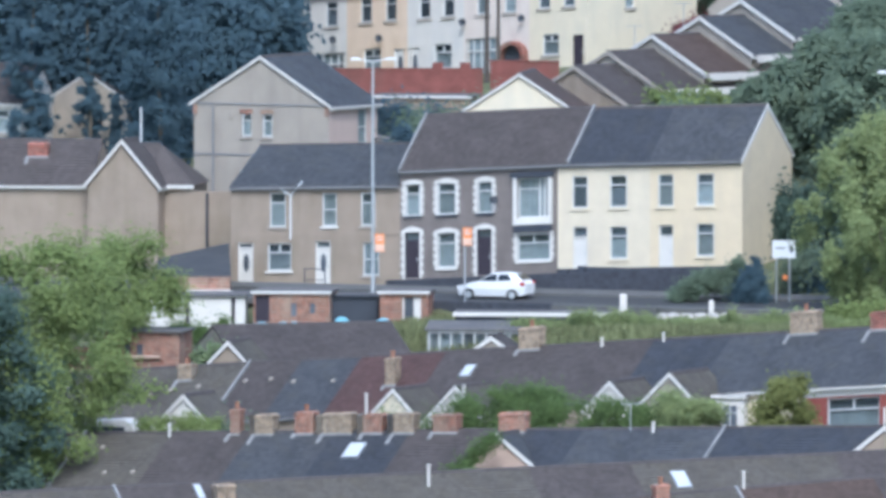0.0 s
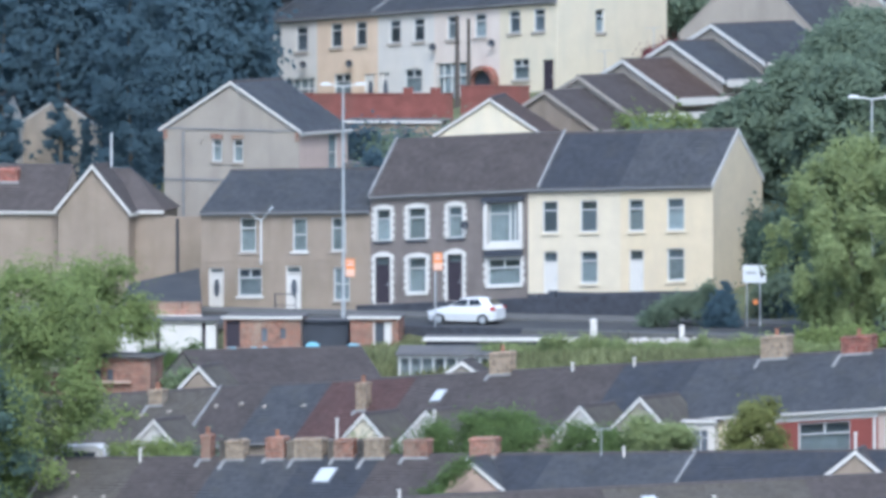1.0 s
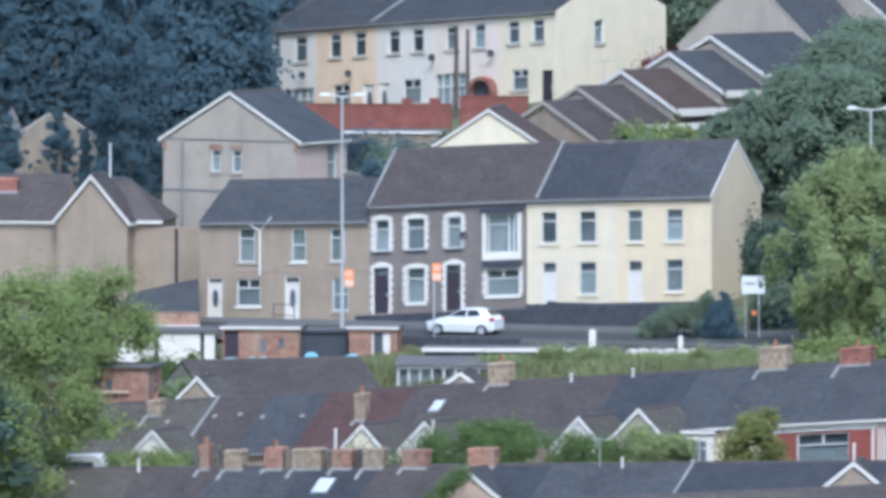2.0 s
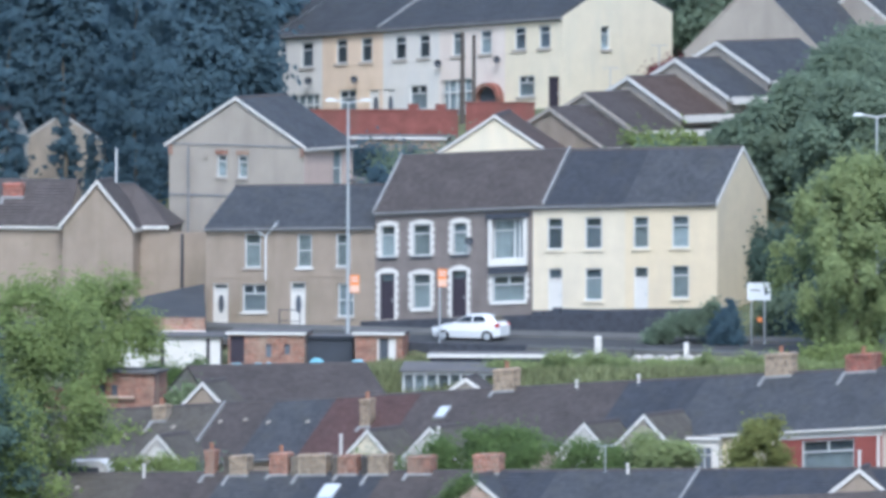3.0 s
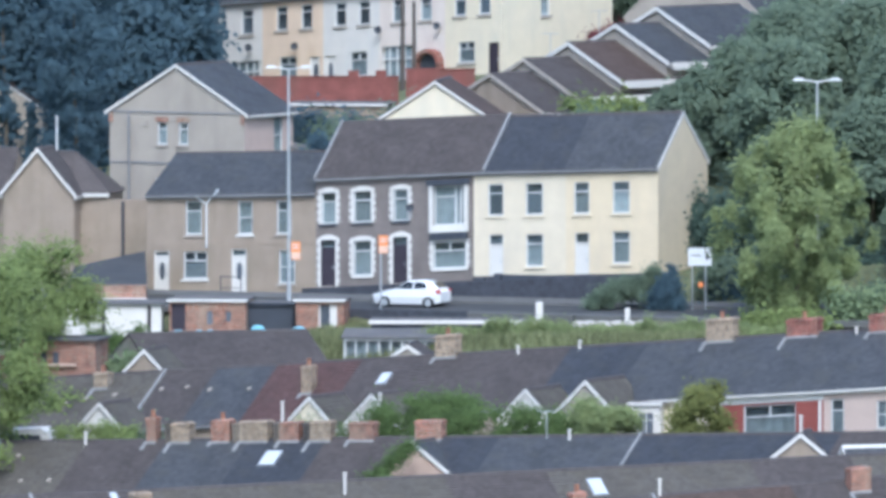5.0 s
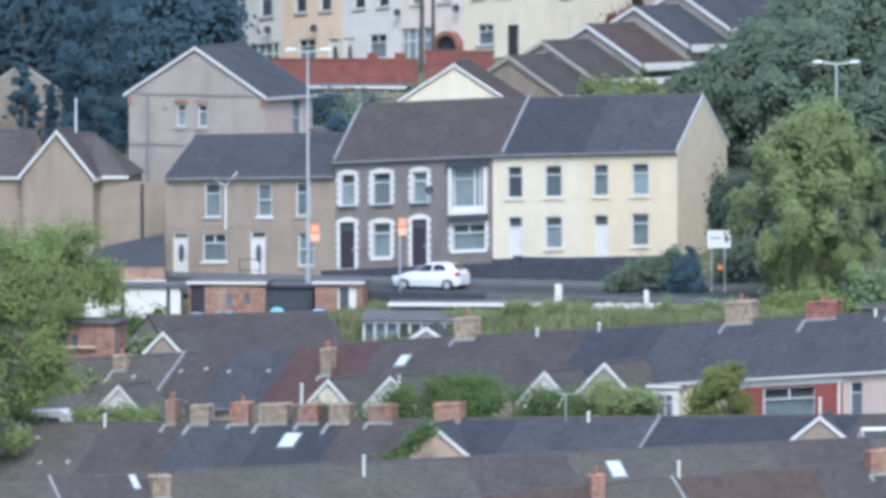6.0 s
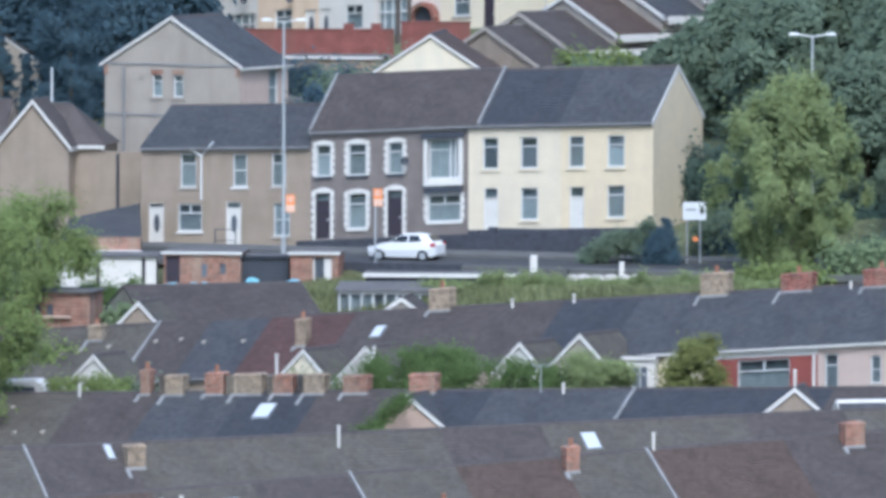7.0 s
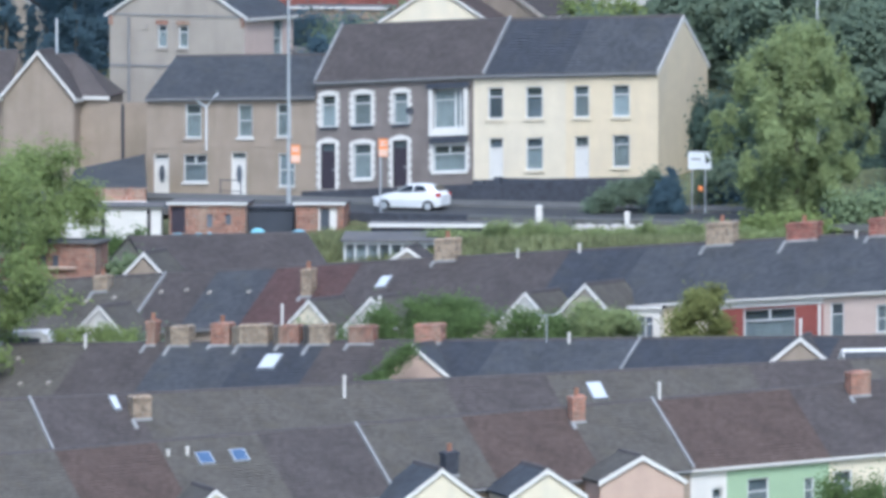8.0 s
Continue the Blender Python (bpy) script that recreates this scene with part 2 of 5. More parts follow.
# ---- houses ----
def wall_panel(g, m, width, z0, z1, holes, t=0.28):
    """A wall of that thickness with openings that go through it."""
    xs = sorted({0.0, width, *[h[0] for h in holes], *[h[1] for h in holes]})
    zs = sorted({z0, z1, *[h[2] for h in holes], *[h[3] for h in holes]})
    inside = lambda a, z: any(h[0] < a < h[1] and h[2] < z < h[3] for h in holes)
    for a0, a1 in zip(xs, xs[1:]):
        for c0, c1 in zip(zs, zs[1:]):
            if not inside((a0 + a1) / 2, (c0 + c1) / 2):
                g.add([m(a0, 0, c0), m(a1, 0, c0), m(a1, 0, c1), m(a0, 0, c1)], [(0, 1, 2, 3)])
                g.add([m(a0, t, c0), m(a1, t, c0), m(a1, t, c1), m(a0, t, c1)], [(3, 2, 1, 0)])
    for a0, a1, c0, c1 in holes:
        o = [m(a0, 0, c0), m(a1, 0, c0), m(a1, 0, c1), m(a0, 0, c1), m(a0, t, c0), m(a1, t, c0), m(a1, t, c1), m(a0, t, c1)]
        g.add(o, [(0, 4, 5, 1), (1, 5, 6, 2), (2, 6, 7, 3), (3, 7, 4, 0)])
    return g


def add_window(house_ob, m, a0, a1, z0, z1, shear, style="sash", frame_mat=None, sill=STONE, room=None, surround=None):
    frame_mat = frame_mat or UPVC
    fw, h = 0.075, z1 - z0
    lights = []  # glazed openings in the frame
    if style in ("sash", "halves"):
        zt = z0 + h * (0.70 if style == "sash" else 0.5)
        lights = [(a0 + fw, a1 - fw, z0 + fw, zt - 0.035), (a0 + fw, a1 - fw, zt + 0.035, z1 - fw)]
    elif style == "wide":
        zt, mid_a = z0 + h * 0.66, (a0 + a1) / 2
        lights = [(a0 + fw, a1 - fw, z0 + fw, zt - 0.035), (a0 + fw, mid_a - 0.04, zt + 0.035, z1 - fw), (mid_a + 0.04, a1 - fw, zt + 0.035, z1 - fw)]
    elif style == "bay":
        zt, c0, c1 = z0 + h * 0.72, a0 + (a1 - a0) * 0.68, a0 + (a1 - a0) * 0.84
        lights = [(a0 + fw, c0 - 0.05, z0 + fw, zt - 0.035), (a0 + fw, c0 - 0.05, zt + 0.035, z1 - fw), (c0 + 0.06, c1 - 0.05, z0 + fw, z1 - fw), (c1 + 0.06, a1 - fw, z0 + fw, z1 - fw)]
    elif style == "grid":
        for i in range(4):
            for j in range(2):
                b0, b1 = a0 + (a1 - a0) * i / 4, a0 + (a1 - a0) * (i + 1) / 4
                lights.append((b0 + 0.05, b1 - 0.05, z0 + (0.06 if j == 0 else h * 0.68), z0 + (h * 0.62 if j == 0 else h - 0.06)))
    g = wall_panel(Geo(), lambda a, b, z: m(a0 + a, 0.07 + b, z), a1 - a0, z0, z1, [(p - a0, q - a0, r, s) for p, q, r, s in lights], 0.08)
    win = part("window", weld(g), frame_mat, house_ob, "", shear)
    for p, q, r, s in lights:
        pane = part("pane", Geo().mbox(m, p - 0.01, q + 0.01, 0.105, 0.113, r - 0.01, s + 0.01), GLASS, win, "", shear)
        pane.visible_shadow = False
    # cloth hangs in folds behind the glass, painted dark for dim rooms
    hang = z0 + h * 0.70 if style in ("sash", "wide") else z1
    g = Geo()
    n = 10
    for i in range(n):
        p0, p1 = a0 + (a1 - a0) * i / n, a0 + (a1 - a0) * (i + 1) / n
        b0, b1 = 0.155 + 0.03 * (i % 2), 0.155 + 0.03 * ((i + 1) % 2)
        g.add([m(p0, b0, z0), m(p1, b1, z0), m(p1, b1, hang), m(p0, b0, hang)], [(0, 1, 2, 3)])
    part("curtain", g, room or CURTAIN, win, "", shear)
    # a dark panel is painted as the unlit room over the cloth
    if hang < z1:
        part("room", Geo().mbox(m, a0, a1, 0.22, 0.26, hang - 0.3, z1), GLOOM, win, "dark panel painted as the unlit room above the curtain", shear)
    if sill:
        part("sill", Geo().mbox(m, a0 - 0.1, a1 + 0.1, -0.09, 0.07, z0 - 0.13, z0), sill, win, "", shear)
    if surround:
        add_surround(win, m, a0, a1, z0, z1, shear, surround)
    return win


def add_surround(owner, m, a0, a1, z0, z1, shear, mat, arch=0.16):
    """Toothed painted blocks up both sides and a shallow arched head."""
    n = max(4, round((z1 - z0) / 0.2))
    gaps = [(0.25, 0.25 + a1 - a0, z0, z1)]
    for i in range(0, n, 2):
        c0, c1 = z0 + (z1 - z0) * i / n, z0 + (z1 - z0) * (i + 1) / n
        gaps += [(0.0, 0.1, c0, c1), (a1 - a0 + 0.4, a1 - a0 + 0.5, c0, c1)]
    g = wall_panel(Geo(), lambda a, b, z: m(a0 - 0.25 + a, -0.035 + b, z), a1 - a0 + 0.5, z0, z1, gaps, 0.095)
    k = 8
    for i in range(k):
        p0, p1 = a0 - 0.2 + (a1 - a0 + 0.4) * i / k, a0 - 0.2 + (a1 - a0 + 0.4) * (i + 1) / k
        h0, h1 = arch * math.sin(math.pi * i / k), arch * math.sin(math.pi * (i + 1) / k)
        g.hexa([m(p0, -0.035, z1), m(p1, -0.035, z1), m(p1, 0.06, z1), m(p0, 0.06, z1),
                m(p0, -0.035, z1 + 0.1 + h0), m(p1, -0.035, z1 + 0.1 + h1), m(p1, 0.06, z1 + 0.1 + h1), m(p0, 0.06, z1 + 0.1 + h0)])
    part("surround", weld(g), mat, owner, "white toothed stone surround", shear)


def add_door(house_ob, m, a0, a1, z0, z1, shear, mat, light="oval", surround=None, leaf=2.0):
    g = Geo()
    fw = 0.07
    g.mbox(m, a0, a0 + fw, 0.05, 0.16, z0, z1)
    g.mbox(m, a1 - fw, a1, 0.05, 0.16, z0, z1)
    g.mbox(m, a0 + fw, a1 - fw, 0.05, 0.16, z1 - fw, z1)
    if z1 - z0 > leaf + 0.2:
        g.mbox(m, a0 + fw, a1 - fw, 0.05, 0.16, z0 + leaf, z0 + leaf + 0.07)
    door = part("door", g, WHITE if mat is not BROWN else BROWN, house_ob, "", shear)
    top = min(z0 + leaf, z1 - fw)
    g = Geo().mbox(m, a0 + fw, a1 - fw, 0.1, 0.15, z0, top)
    mid = (a0 + a1) / 2
    if light != "oval":
        for c0, c1 in ((z0 + 0.2, z0 + 0.85), (z0 + 1.1, top - 0.2)):
            for b0, b1 in ((a0 + fw + 0.1, mid - 0.05), (mid + 0.05, a1 - fw - 0.1)):
                g.mbox(m, b0, b1, 0.085, 0.1, c0, c1)
    part("leaf", g, mat, door, "", shear)
    if light == "oval":
        vs = [m(mid, 0.088, z0 + 1.2)] + [m(mid + 0.17 * math.cos(k * math.pi / 8), 0.088, z0 + 1.2 + 0.5 * math.sin(k * math.pi / 8)) for k in range(16)]
        vs += [m(mid + 0.17 * math.cos(k * math.pi / 8), 0.1, z0 + 1.2 + 0.5 * math.sin(k * math.pi / 8)) for k in range(16)]
        fs = [(0, 1 + k, 1 + (k + 1) % 16) for k in range(16)] + [(1 + k, 17 + k, 17 + (k + 1) % 16, 1 + (k + 1) % 16) for k in range(16)]
        part("door_light", Geo().add(vs, fs), GLOOM, door, "dark oval glazed panel", shear)
    part("handle", Geo().mbox(m, a1 - fw - 0.12, a1 - fw - 0.07, 0.05, 0.1, z0 + 0.95, z0 + 1.1), METAL, door, "", shear)
    if z1 - z0 > leaf + 0.2:
        fan = part("fanlight", Geo().mbox(m, a0 + fw, a1 - fw, 0.105, 0.113, z0 + leaf + 0.07, z1 - fw), GLASS, door, "", shear)
        fan.visible_shadow = False
        # unlit hall painted as a dark panel
        part("hall", Geo().mbox(m, a0, a1, 0.2, 0.24, z0 + leaf, z1), GLOOM, door, "dark panel painted as the unlit hall behind the glass", shear)
    part("step", Geo().mbox(m, a0 - 0.1, a1 + 0.1, -0.35, 0.05, z0 - 0.6, z0), STONE, door, "", shear)
    if surround:
        add_surround(door, m, a0, a1, z0, z1, shear, surround, 0.2)
    return door


def roof_plane(g, slates, w, x0, x1, y0, z0, y1, z1, rnd, size=0.27):
    """One pitch from its eave (y0, z0) up to its ridge (y1, z1): a slab and courses of slates that lap over it."""
    g.hexa([(x0, y0, z0 - 0.1), (x1, y0, z0 - 0.1), (x1, y1, z1 - 0.1), (x0, y1, z1 - 0.1), (x0, y0, z0), (x1, y0, z0), (x1, y1, z1), (x0, y1, z1)])
    length = math.hypot(y1 - y0, z1 - z0)
    n = max(3, round(length / 0.26))
    dy, dz = (y1 - y0) / length, (z1 - z0) / length
    ny, nz = -dz, dy
    if nz < 0:
        ny, nz = -ny, -nz
    k = max(2, round((x1 - x0) / size))
    for i in range(n):
        s0, s1 = length * i / n, length * (i + 1) / n + 0.03
        off = 0.5 * (i % 2)
        for j in range(-1 if off else 0, k):
            a0, a1 = x0 + (x1 - x0) * (j + off) / k, x0 + (x1 - x0) * (j + 1 + off) / k - 0.012
            a0, a1 = max(a0, x0), min(a1, x1)
            if a1 - a0 < 0.03:
                continue
            h0, h1 = 0.034 + rnd.uniform(0, 0.014), 0.014
            q = [(a0, y0 + dy * s + ny * h, z0 + dz * s + nz * h) for s, h in ((s0, h0), (s1, h1))]
            r = [(a1, p[1], p[2]) for p in q]
            e = [(a0, y0 + dy * s0, z0 + dz * s0), (a1, y0 + dy * s0, z0 + dz * s0)]
            slates.add([q[0], r[0], r[1], q[1], e[0], e[1]], [(0, 1, 2, 3), (4, 5, 1, 0)] if y1 > y0 else [(3, 2, 1, 0), (0, 1, 5, 4)])


def add_chimney(house_ob, x, y, z, w, d, h, mat, pots=2, shear=0.0, flash=True, down=1.3, slope=0.6):
    g = Geo().box(x - w / 2, x + w / 2, y - d / 2, y + d / 2, z - down, z + h - 0.18)
    g.box(x - w / 2 - 0.035, x + w / 2 + 0.035, y - d / 2 - 0.035, y + d / 2 + 0.035, z + h - 0.18, z + h - 0.06)
    g.hexa([(x - w / 2 - 0.02, y - d / 2 - 0.02, z + h - 0.06), (x + w / 2 + 0.02, y - d / 2 - 0.02, z + h - 0.06), (x + w / 2 + 0.02, y + d / 2 + 0.02, z + h - 0.06), (x - w / 2 - 0.02, y + d / 2 + 0.02, z + h - 0.06),
            (x - w / 2 + 0.06, y - d / 2 + 0.06, z + h), (x + w / 2 - 0.06, y - d / 2 + 0.06, z + h + 0.03), (x + w / 2 - 0.06, y + d / 2 - 0.06, z + h + 0.03), (x - w / 2 + 0.06, y + d / 2 - 0.06, z + h)])
    ch = part("chimney", g, mat, house_ob, "", shear)
    for i in range(pots):
        px = x + (i - (pots - 1) / 2) * min(0.4, w / max(pots, 1))
        g = Geo().tube((px, y, z + h), (px, y, z + h + 0.3), 0.12, 0.1, 10)
        g.tube((px, y, z + h + 0.3), (px, y, z + h + 0.35), 0.13, 0.13, 10)
        part("chimney_pot", g, POT, ch, "", shear)
    if flash and w > 0.4:
        run = 0.3 + 0.55 * ((x * 7.3 + w * 3.1) % 1.0)
        y0, y1 = y - d / 2 - run, y - d / 2 - 0.003
        z0, z1 = z - slope * (d / 2 + run), z - slope * d / 2
        g = Geo()
        for a0, a1 in ((x - w / 2 - 0.12, x - w / 2 + 0.06), (x - w / 2 + 0.07, x + w / 2 + 0.03)):
            if a0 > x - w / 2:
                y0, z0 = y1 - 0.07, z1 - slope * 0.07
            g.hexa([(a0, y0, z0), (a1, y0, z0), (a1, y1, z1), (a0, y1, z1), (a0, y0, z0 + 0.09), (a1, y0, z0 + 0.09), (a1, y1, z1 + 0.11), (a0, y1, z1 + 0.11)])
        part("flashing", g, LEAD, ch, "", shear)
    return ch


def house(label, at, w, d, eave, rise, wall, roof, openings=(), shear=0.0, name="terraced_house", category="house", group="", seed=1, over=0.18, verge=(0, 0),
          verge_mat=WHITE, gutter=WHITE, chimneys=(), rooflights=(), base=1.6, ridge=RIDGE, pipes=(), band=None, foot=None, end_over=0.0, gable_mat=None, raised=(), reach=(0.0, 0.0)):
    """A house with its front along its own x axis, its depth along y and gables at both ends.
    openings: (face, kind, middle, bottom, width, height, options); faces F front, L and R the ends."""
    rnd = random.Random(seed)
    hs = thing(name, at, label, category, group)
    faces = {"F": (lambda a, b, z: (a, b, z), w), "L": (lambda a, b, z: (b, d - a, z), d), "R": (lambda a, b, z: (w - b, a, z), d)}
    holes = {"F": [], "L": [], "R": []}
    for f, kind, mid, z0, ww, hh, opt in openings:
        holes[f].append((mid - ww / 2, mid + ww / 2, z0, z0 + hh))
    g = Geo()
    wall_panel(g, faces["F"][0], w, -base, eave, holes["F"])
    part("wall", weld(g), wall, hs, "", shear)
    part("rear_wall", Geo().box(0.29, w - 0.29, d - 0.28, d, -base, eave), wall, hs, "", shear)
    for f, xa, xb in (("L", 0, 0.28), ("R", w - 0.28, w)):
        g = Geo()
        m, ww = faces[f]
        wall_panel(g, lambda a, b, z, m=m: m(min(max(a, 0.002), d - 0.002), b, z), ww, -base, eave, holes[f])
        top = eave + rise - 0.06
        g.add([(xa, 0.002, eave), (xa, d - 0.002, eave), (xa, d / 2, top), (xb, 0.002, eave), (xb, d - 0.002, eave), (xb, d / 2, top)],
              [(2, 1, 0), (3, 4, 5), (0, 3, 5, 2), (1, 2, 5, 4)])
        part("gable_wall", weld(g), gable_mat or wall, hs, "", shear)
    for f, kind, mid, z0, ww, hh, opt in openings:
        m = faces[f][0]
        sh = shear
        if kind == "door":
            add_door(hs, m, mid - ww / 2, mid + ww / 2, z0, z0 + hh, sh, **opt)
        else:
            add_window(hs, m, mid - ww / 2, mid + ww / 2, z0, z0 + hh, sh, kind, **opt)
    slope = rise / (d / 2)
    g, sl = Geo(), Geo()
    x0, x1 = -end_over - reach[0], w + end_over + reach[1]
    roof_plane(g, sl, w, x0, x1, -over, eave - over * slope + 0.1, d / 2, eave + rise + 0.1, rnd)
    roof_plane(g, sl, w, x0, x1, d + over, eave - over * slope + 0.1, d / 2, eave + rise + 0.1, rnd, 0.6)
    r = part("roof", g, roof, hs, "", shear)
    part("slating", sl, roof, r, "", shear)["kind"] = "stuff"
    g = Geo()
    n = max(2, round(w / 0.45))
    for i in range(n):
        a0, a1 = x0 + (x1 - x0) * i / n, x0 + (x1 - x0) * (i + 1) / n - 0.015
        zz = eave + rise + 0.1
        g.add([(a, d / 2 + y, zz + z) for a in (a0, a1) for y, z in ((-0.17, -0.1), (-0.1, 0.06), (0.1, 0.06), (0.17, -0.1))],
              [(0, 4, 5, 1), (1, 5, 6, 2), (2, 6, 7, 3), (0, 1, 2, 3), (7, 6, 5, 4)])
    part("ridge_tiles", g, ridge, r, "", shear)
    for i, xe in ((0, x0), (1, x1)):
        if verge[i]:
            g = Geo()
            s = -1 if i == 0 else 1
            for ya, yb in ((-over, d / 2), (d + over, d / 2)):
                za, zb = eave - over * slope, eave + rise
                xa, xb = sorted((xe, xe + s * 0.05))
                lo, hi = -verge[i] * 0.5, 0.12
                g.hexa([(xa, ya, za + lo), (xb, ya, za + lo), (xb, yb, zb + lo), (xa, yb, zb + lo), (xa, ya, za + hi), (xb, ya, za + hi), (xb, yb, zb + hi), (xa, yb, zb + hi)])
            part("bargeboard", g, verge_mat, r, "", shear)
    for i, xe in raised:
        g = Geo()
        g.hexa([(xe - 0.07, -over, eave - over * slope), (xe + 0.07, -over, eave - over * slope), (xe + 0.07, d / 2, eave + rise), (xe - 0.07, d / 2, eave + rise),
                (xe - 0.07, -over, eave - over * slope + 0.24), (xe + 0.07, -over, eave - over * slope + 0.24), (xe + 0.07, d / 2, eave + rise + 0.24), (xe - 0.07, d / 2, eave + rise + 0.24)])
        part("party_wall_coping", g, LEAD, r, "pale mortar coping", shear)
    if gutter:
        g = Geo()
        zg = eave - over * slope + 0.06
        g.box(0, w, -over - 0.1, -over + 0.02, zg - 0.1, zg)
        part("gutter", g, gutter, hs, "", shear)
        part("fascia", Geo().box(0.01, w - 0.01, -over + 0.021, -0.01, zg - 0.2, zg - 0.03), gutter, hs, "", shear)
    for px in pipes:
        g = Geo().tube((px, -0.07, 0.0), (px, -0.07, eave - 0.25), 0.045, 0.045, 8)
        g.tube((px, -0.07, eave - 0.25), (px, -over - 0.02, eave - 0.05), 0.045, 0.045, 8)
        part("downpipe", g, gutter or PIPE, hs, "", shear)
    if band:
        z0, z1, mat = band
        part("band", Geo().box(0, w, -0.03, -0.003, z0, z1), mat, hs, "", shear)
    if foot:
        part("plinth", Geo().box(-0.01, w + 0.01, -0.05, -0.004, -base, foot[0]), foot[1], hs, "", shear)
    for c in chimneys:
        x, y, cw, cd, chh, mat, pots = c
        zc = eave + rise + 0.1 - abs(y - d / 2) * slope
        add_chimney(hs, x, y, zc, cw, cd, chh, mat, pots, shear, slope=slope)
    for x, y, rw, rl, mat in rooflights:
        zc = eave + 0.1 + y * slope
        c = 1 / math.hypot(1, slope)
        g, gp = Geo(), Geo()
        def on(a, s, h):
            return (x + a, y + s * c - h * slope * c, zc + s * slope * c + h * c)
        for geo, e, h0, h1 in ((g, 0.0, 0.0, 0.1), (gp, 0.07, 0.1, 0.115)):
            geo.hexa([on(e, e, h0), on(rw - e, e, h0), on(rw - e, rl - e, h0), on(e, rl - e, h0), on(e, e, h1), on(rw - e, e, h1), on(rw - e, rl - e, h1), on(e, rl - e, h1)])
        k = part("roof_light", g, METAL, r, "", shear)
        part("blind", gp, mat, k, "", shear)
    return hs


# ---- ground: one sheet from the camera's slope to the horizon ----
def build_ground():
    xs = [-2600, -1500, -800, -400, -200, -120, -80] + list(range(-60, 61, 3)) + [80, 120, 200, 400, 800, 1500, 2600]
    ys = [-900, -780, -720, -700, -650, -600, -500, -400, -300, -250, -200, -150, -120, -105] + [-96 + 1.5 * i for i in range(120)] + [90, 100, 120, 150, 200, 300, 450, 700, 1000, 1600, 2600]
    rnd = random.Random(3)
    g = Geo()
    vs = [(x, y, land(x, y) - 0.06 + (rnd.uniform(-0.05, 0.05) if abs(x) < 60 and -100 < y < 90 else 0)) for y in ys for x in xs]
    n = len(xs)
    fs = [(j * n + i, j * n + i + 1, (j + 1) * n + i + 1, (j + 1) * n + i) for j in range(len(ys) - 1) for i in range(n - 1)]
    ob = part("ground", g.add(vs, fs), SOIL, smooth=True)
    tagged(ob, "grassy hillside ground under the streets", "ground", kind="structure")


def strip(name, u0, u1, v0, v1, lift, mat, label, step=2.0, thick=0.12):
    """A band of paving that follows the street and the slope."""
    g = Geo()
    n = round((u1 - u0) / step)
    top, low = [], []
    for i in range(n + 1):
        u = u0 + (u1 - u0) * i / n
        for v in (v0, v1):
            x, y = CA * u + SA * (v + 4.13), -SA * u + CA * (v + 4.13)
            z = land(x, y)
            top.append((x, y, z + lift))
            low.append((x, y, z + lift - thick))
    k = len(top)
    fs = []
    for i in range(n):
        a = 2 * i
        fs += [(a, a + 2, a + 3, a + 1), (k + a + 1, k + a + 3, k + a + 2, k + a), (a, k + a, k + a + 2, a + 2), (a + 1, a + 3, k + a + 3, k + a + 1)]
    tagged(part(name, g.add(top + low, fs), mat), label, name.split("_")[0], kind="structure")


build_ground()
strip("road", -60, 70, -9.3, -3.4, 0.03, ASPHALT, "dark asphalt street running past the terrace")
strip("pavement_far", -60, 70, -3.4, -2.16, 0.15, PAVING, "grey concrete pavement beside the terrace", thick=0.3)
strip("pavement_near", -60, 70, -10.6, -9.3, 0.15, PAVING, "grey concrete pavement at the outer edge of the street", thick=0.3)


# ---- the main terrace ----
def on_line(x0, y0, turn, r, z):
    """A pose r metres along a line of houses that is turned by that many degrees."""
    return pose(x0 + r * math.cos(radians(turn)), y0 + r * math.sin(radians(turn)), z, 0, 0, turn)


def street(r, z):
    return on_line(15.98, -2.0, -22, r, z)


def W(kind, mid, z0, w, h, face="F", **opt):
    return (face, kind, mid, z0, w, h, opt)


def DOOR(mid, z0, w, h, mat=WHITE, face="F", **opt):
    return (face, "door", mid, z0, w, h, dict(mat=mat, **opt))


G1 = "terrace along the street"
house("cream painted two-storey terraced house with white door and slate roof", street(-10.63, -0.32), 5.33, 7.6, 5.95, 2.7, CREAM2, SLATED,
      [W("sash", 1.28, 3.5, 0.9, 1.72, room=GLOOM, sill=CREAM2), W("sash", 3.5, 3.5, 1.0, 1.72, room=GLOOM, sill=CREAM2), DOOR(1.3, 0.0, 0.85, 2.5, light="panels", leaf=1.9), W("sash", 3.52, 0.72, 1.0, 1.75, sill=CREAM2)],
      0.038, group=G1, seed=11, gutter=PIPE, foot=(0.25, DARKSTONE), reach=(-0.72, 0.0))
house("cream painted end-of-terrace house with white bargeboard and blank gable", street(-5.3, -0.118), 5.3, 7.6, 5.95, 2.7, CREAM, SLATE,
      [W("sash", 0.9, 3.5, 0.9, 1.72, sill=CREAM2), W("sash", 3.17, 3.5, 1.0, 1.72, sill=CREAM2), DOOR(0.92, 0.0, 0.85, 2.5, light="panels", leaf=1.9), W("sash", 3.17, 0.78, 1.0, 1.75, sill=CREAM2)],
      0.038, group=G1, seed=12, verge=(0, 0.28), gutter=PIPE, foot=(0.25, DARKSTONE), end_over=0.0)
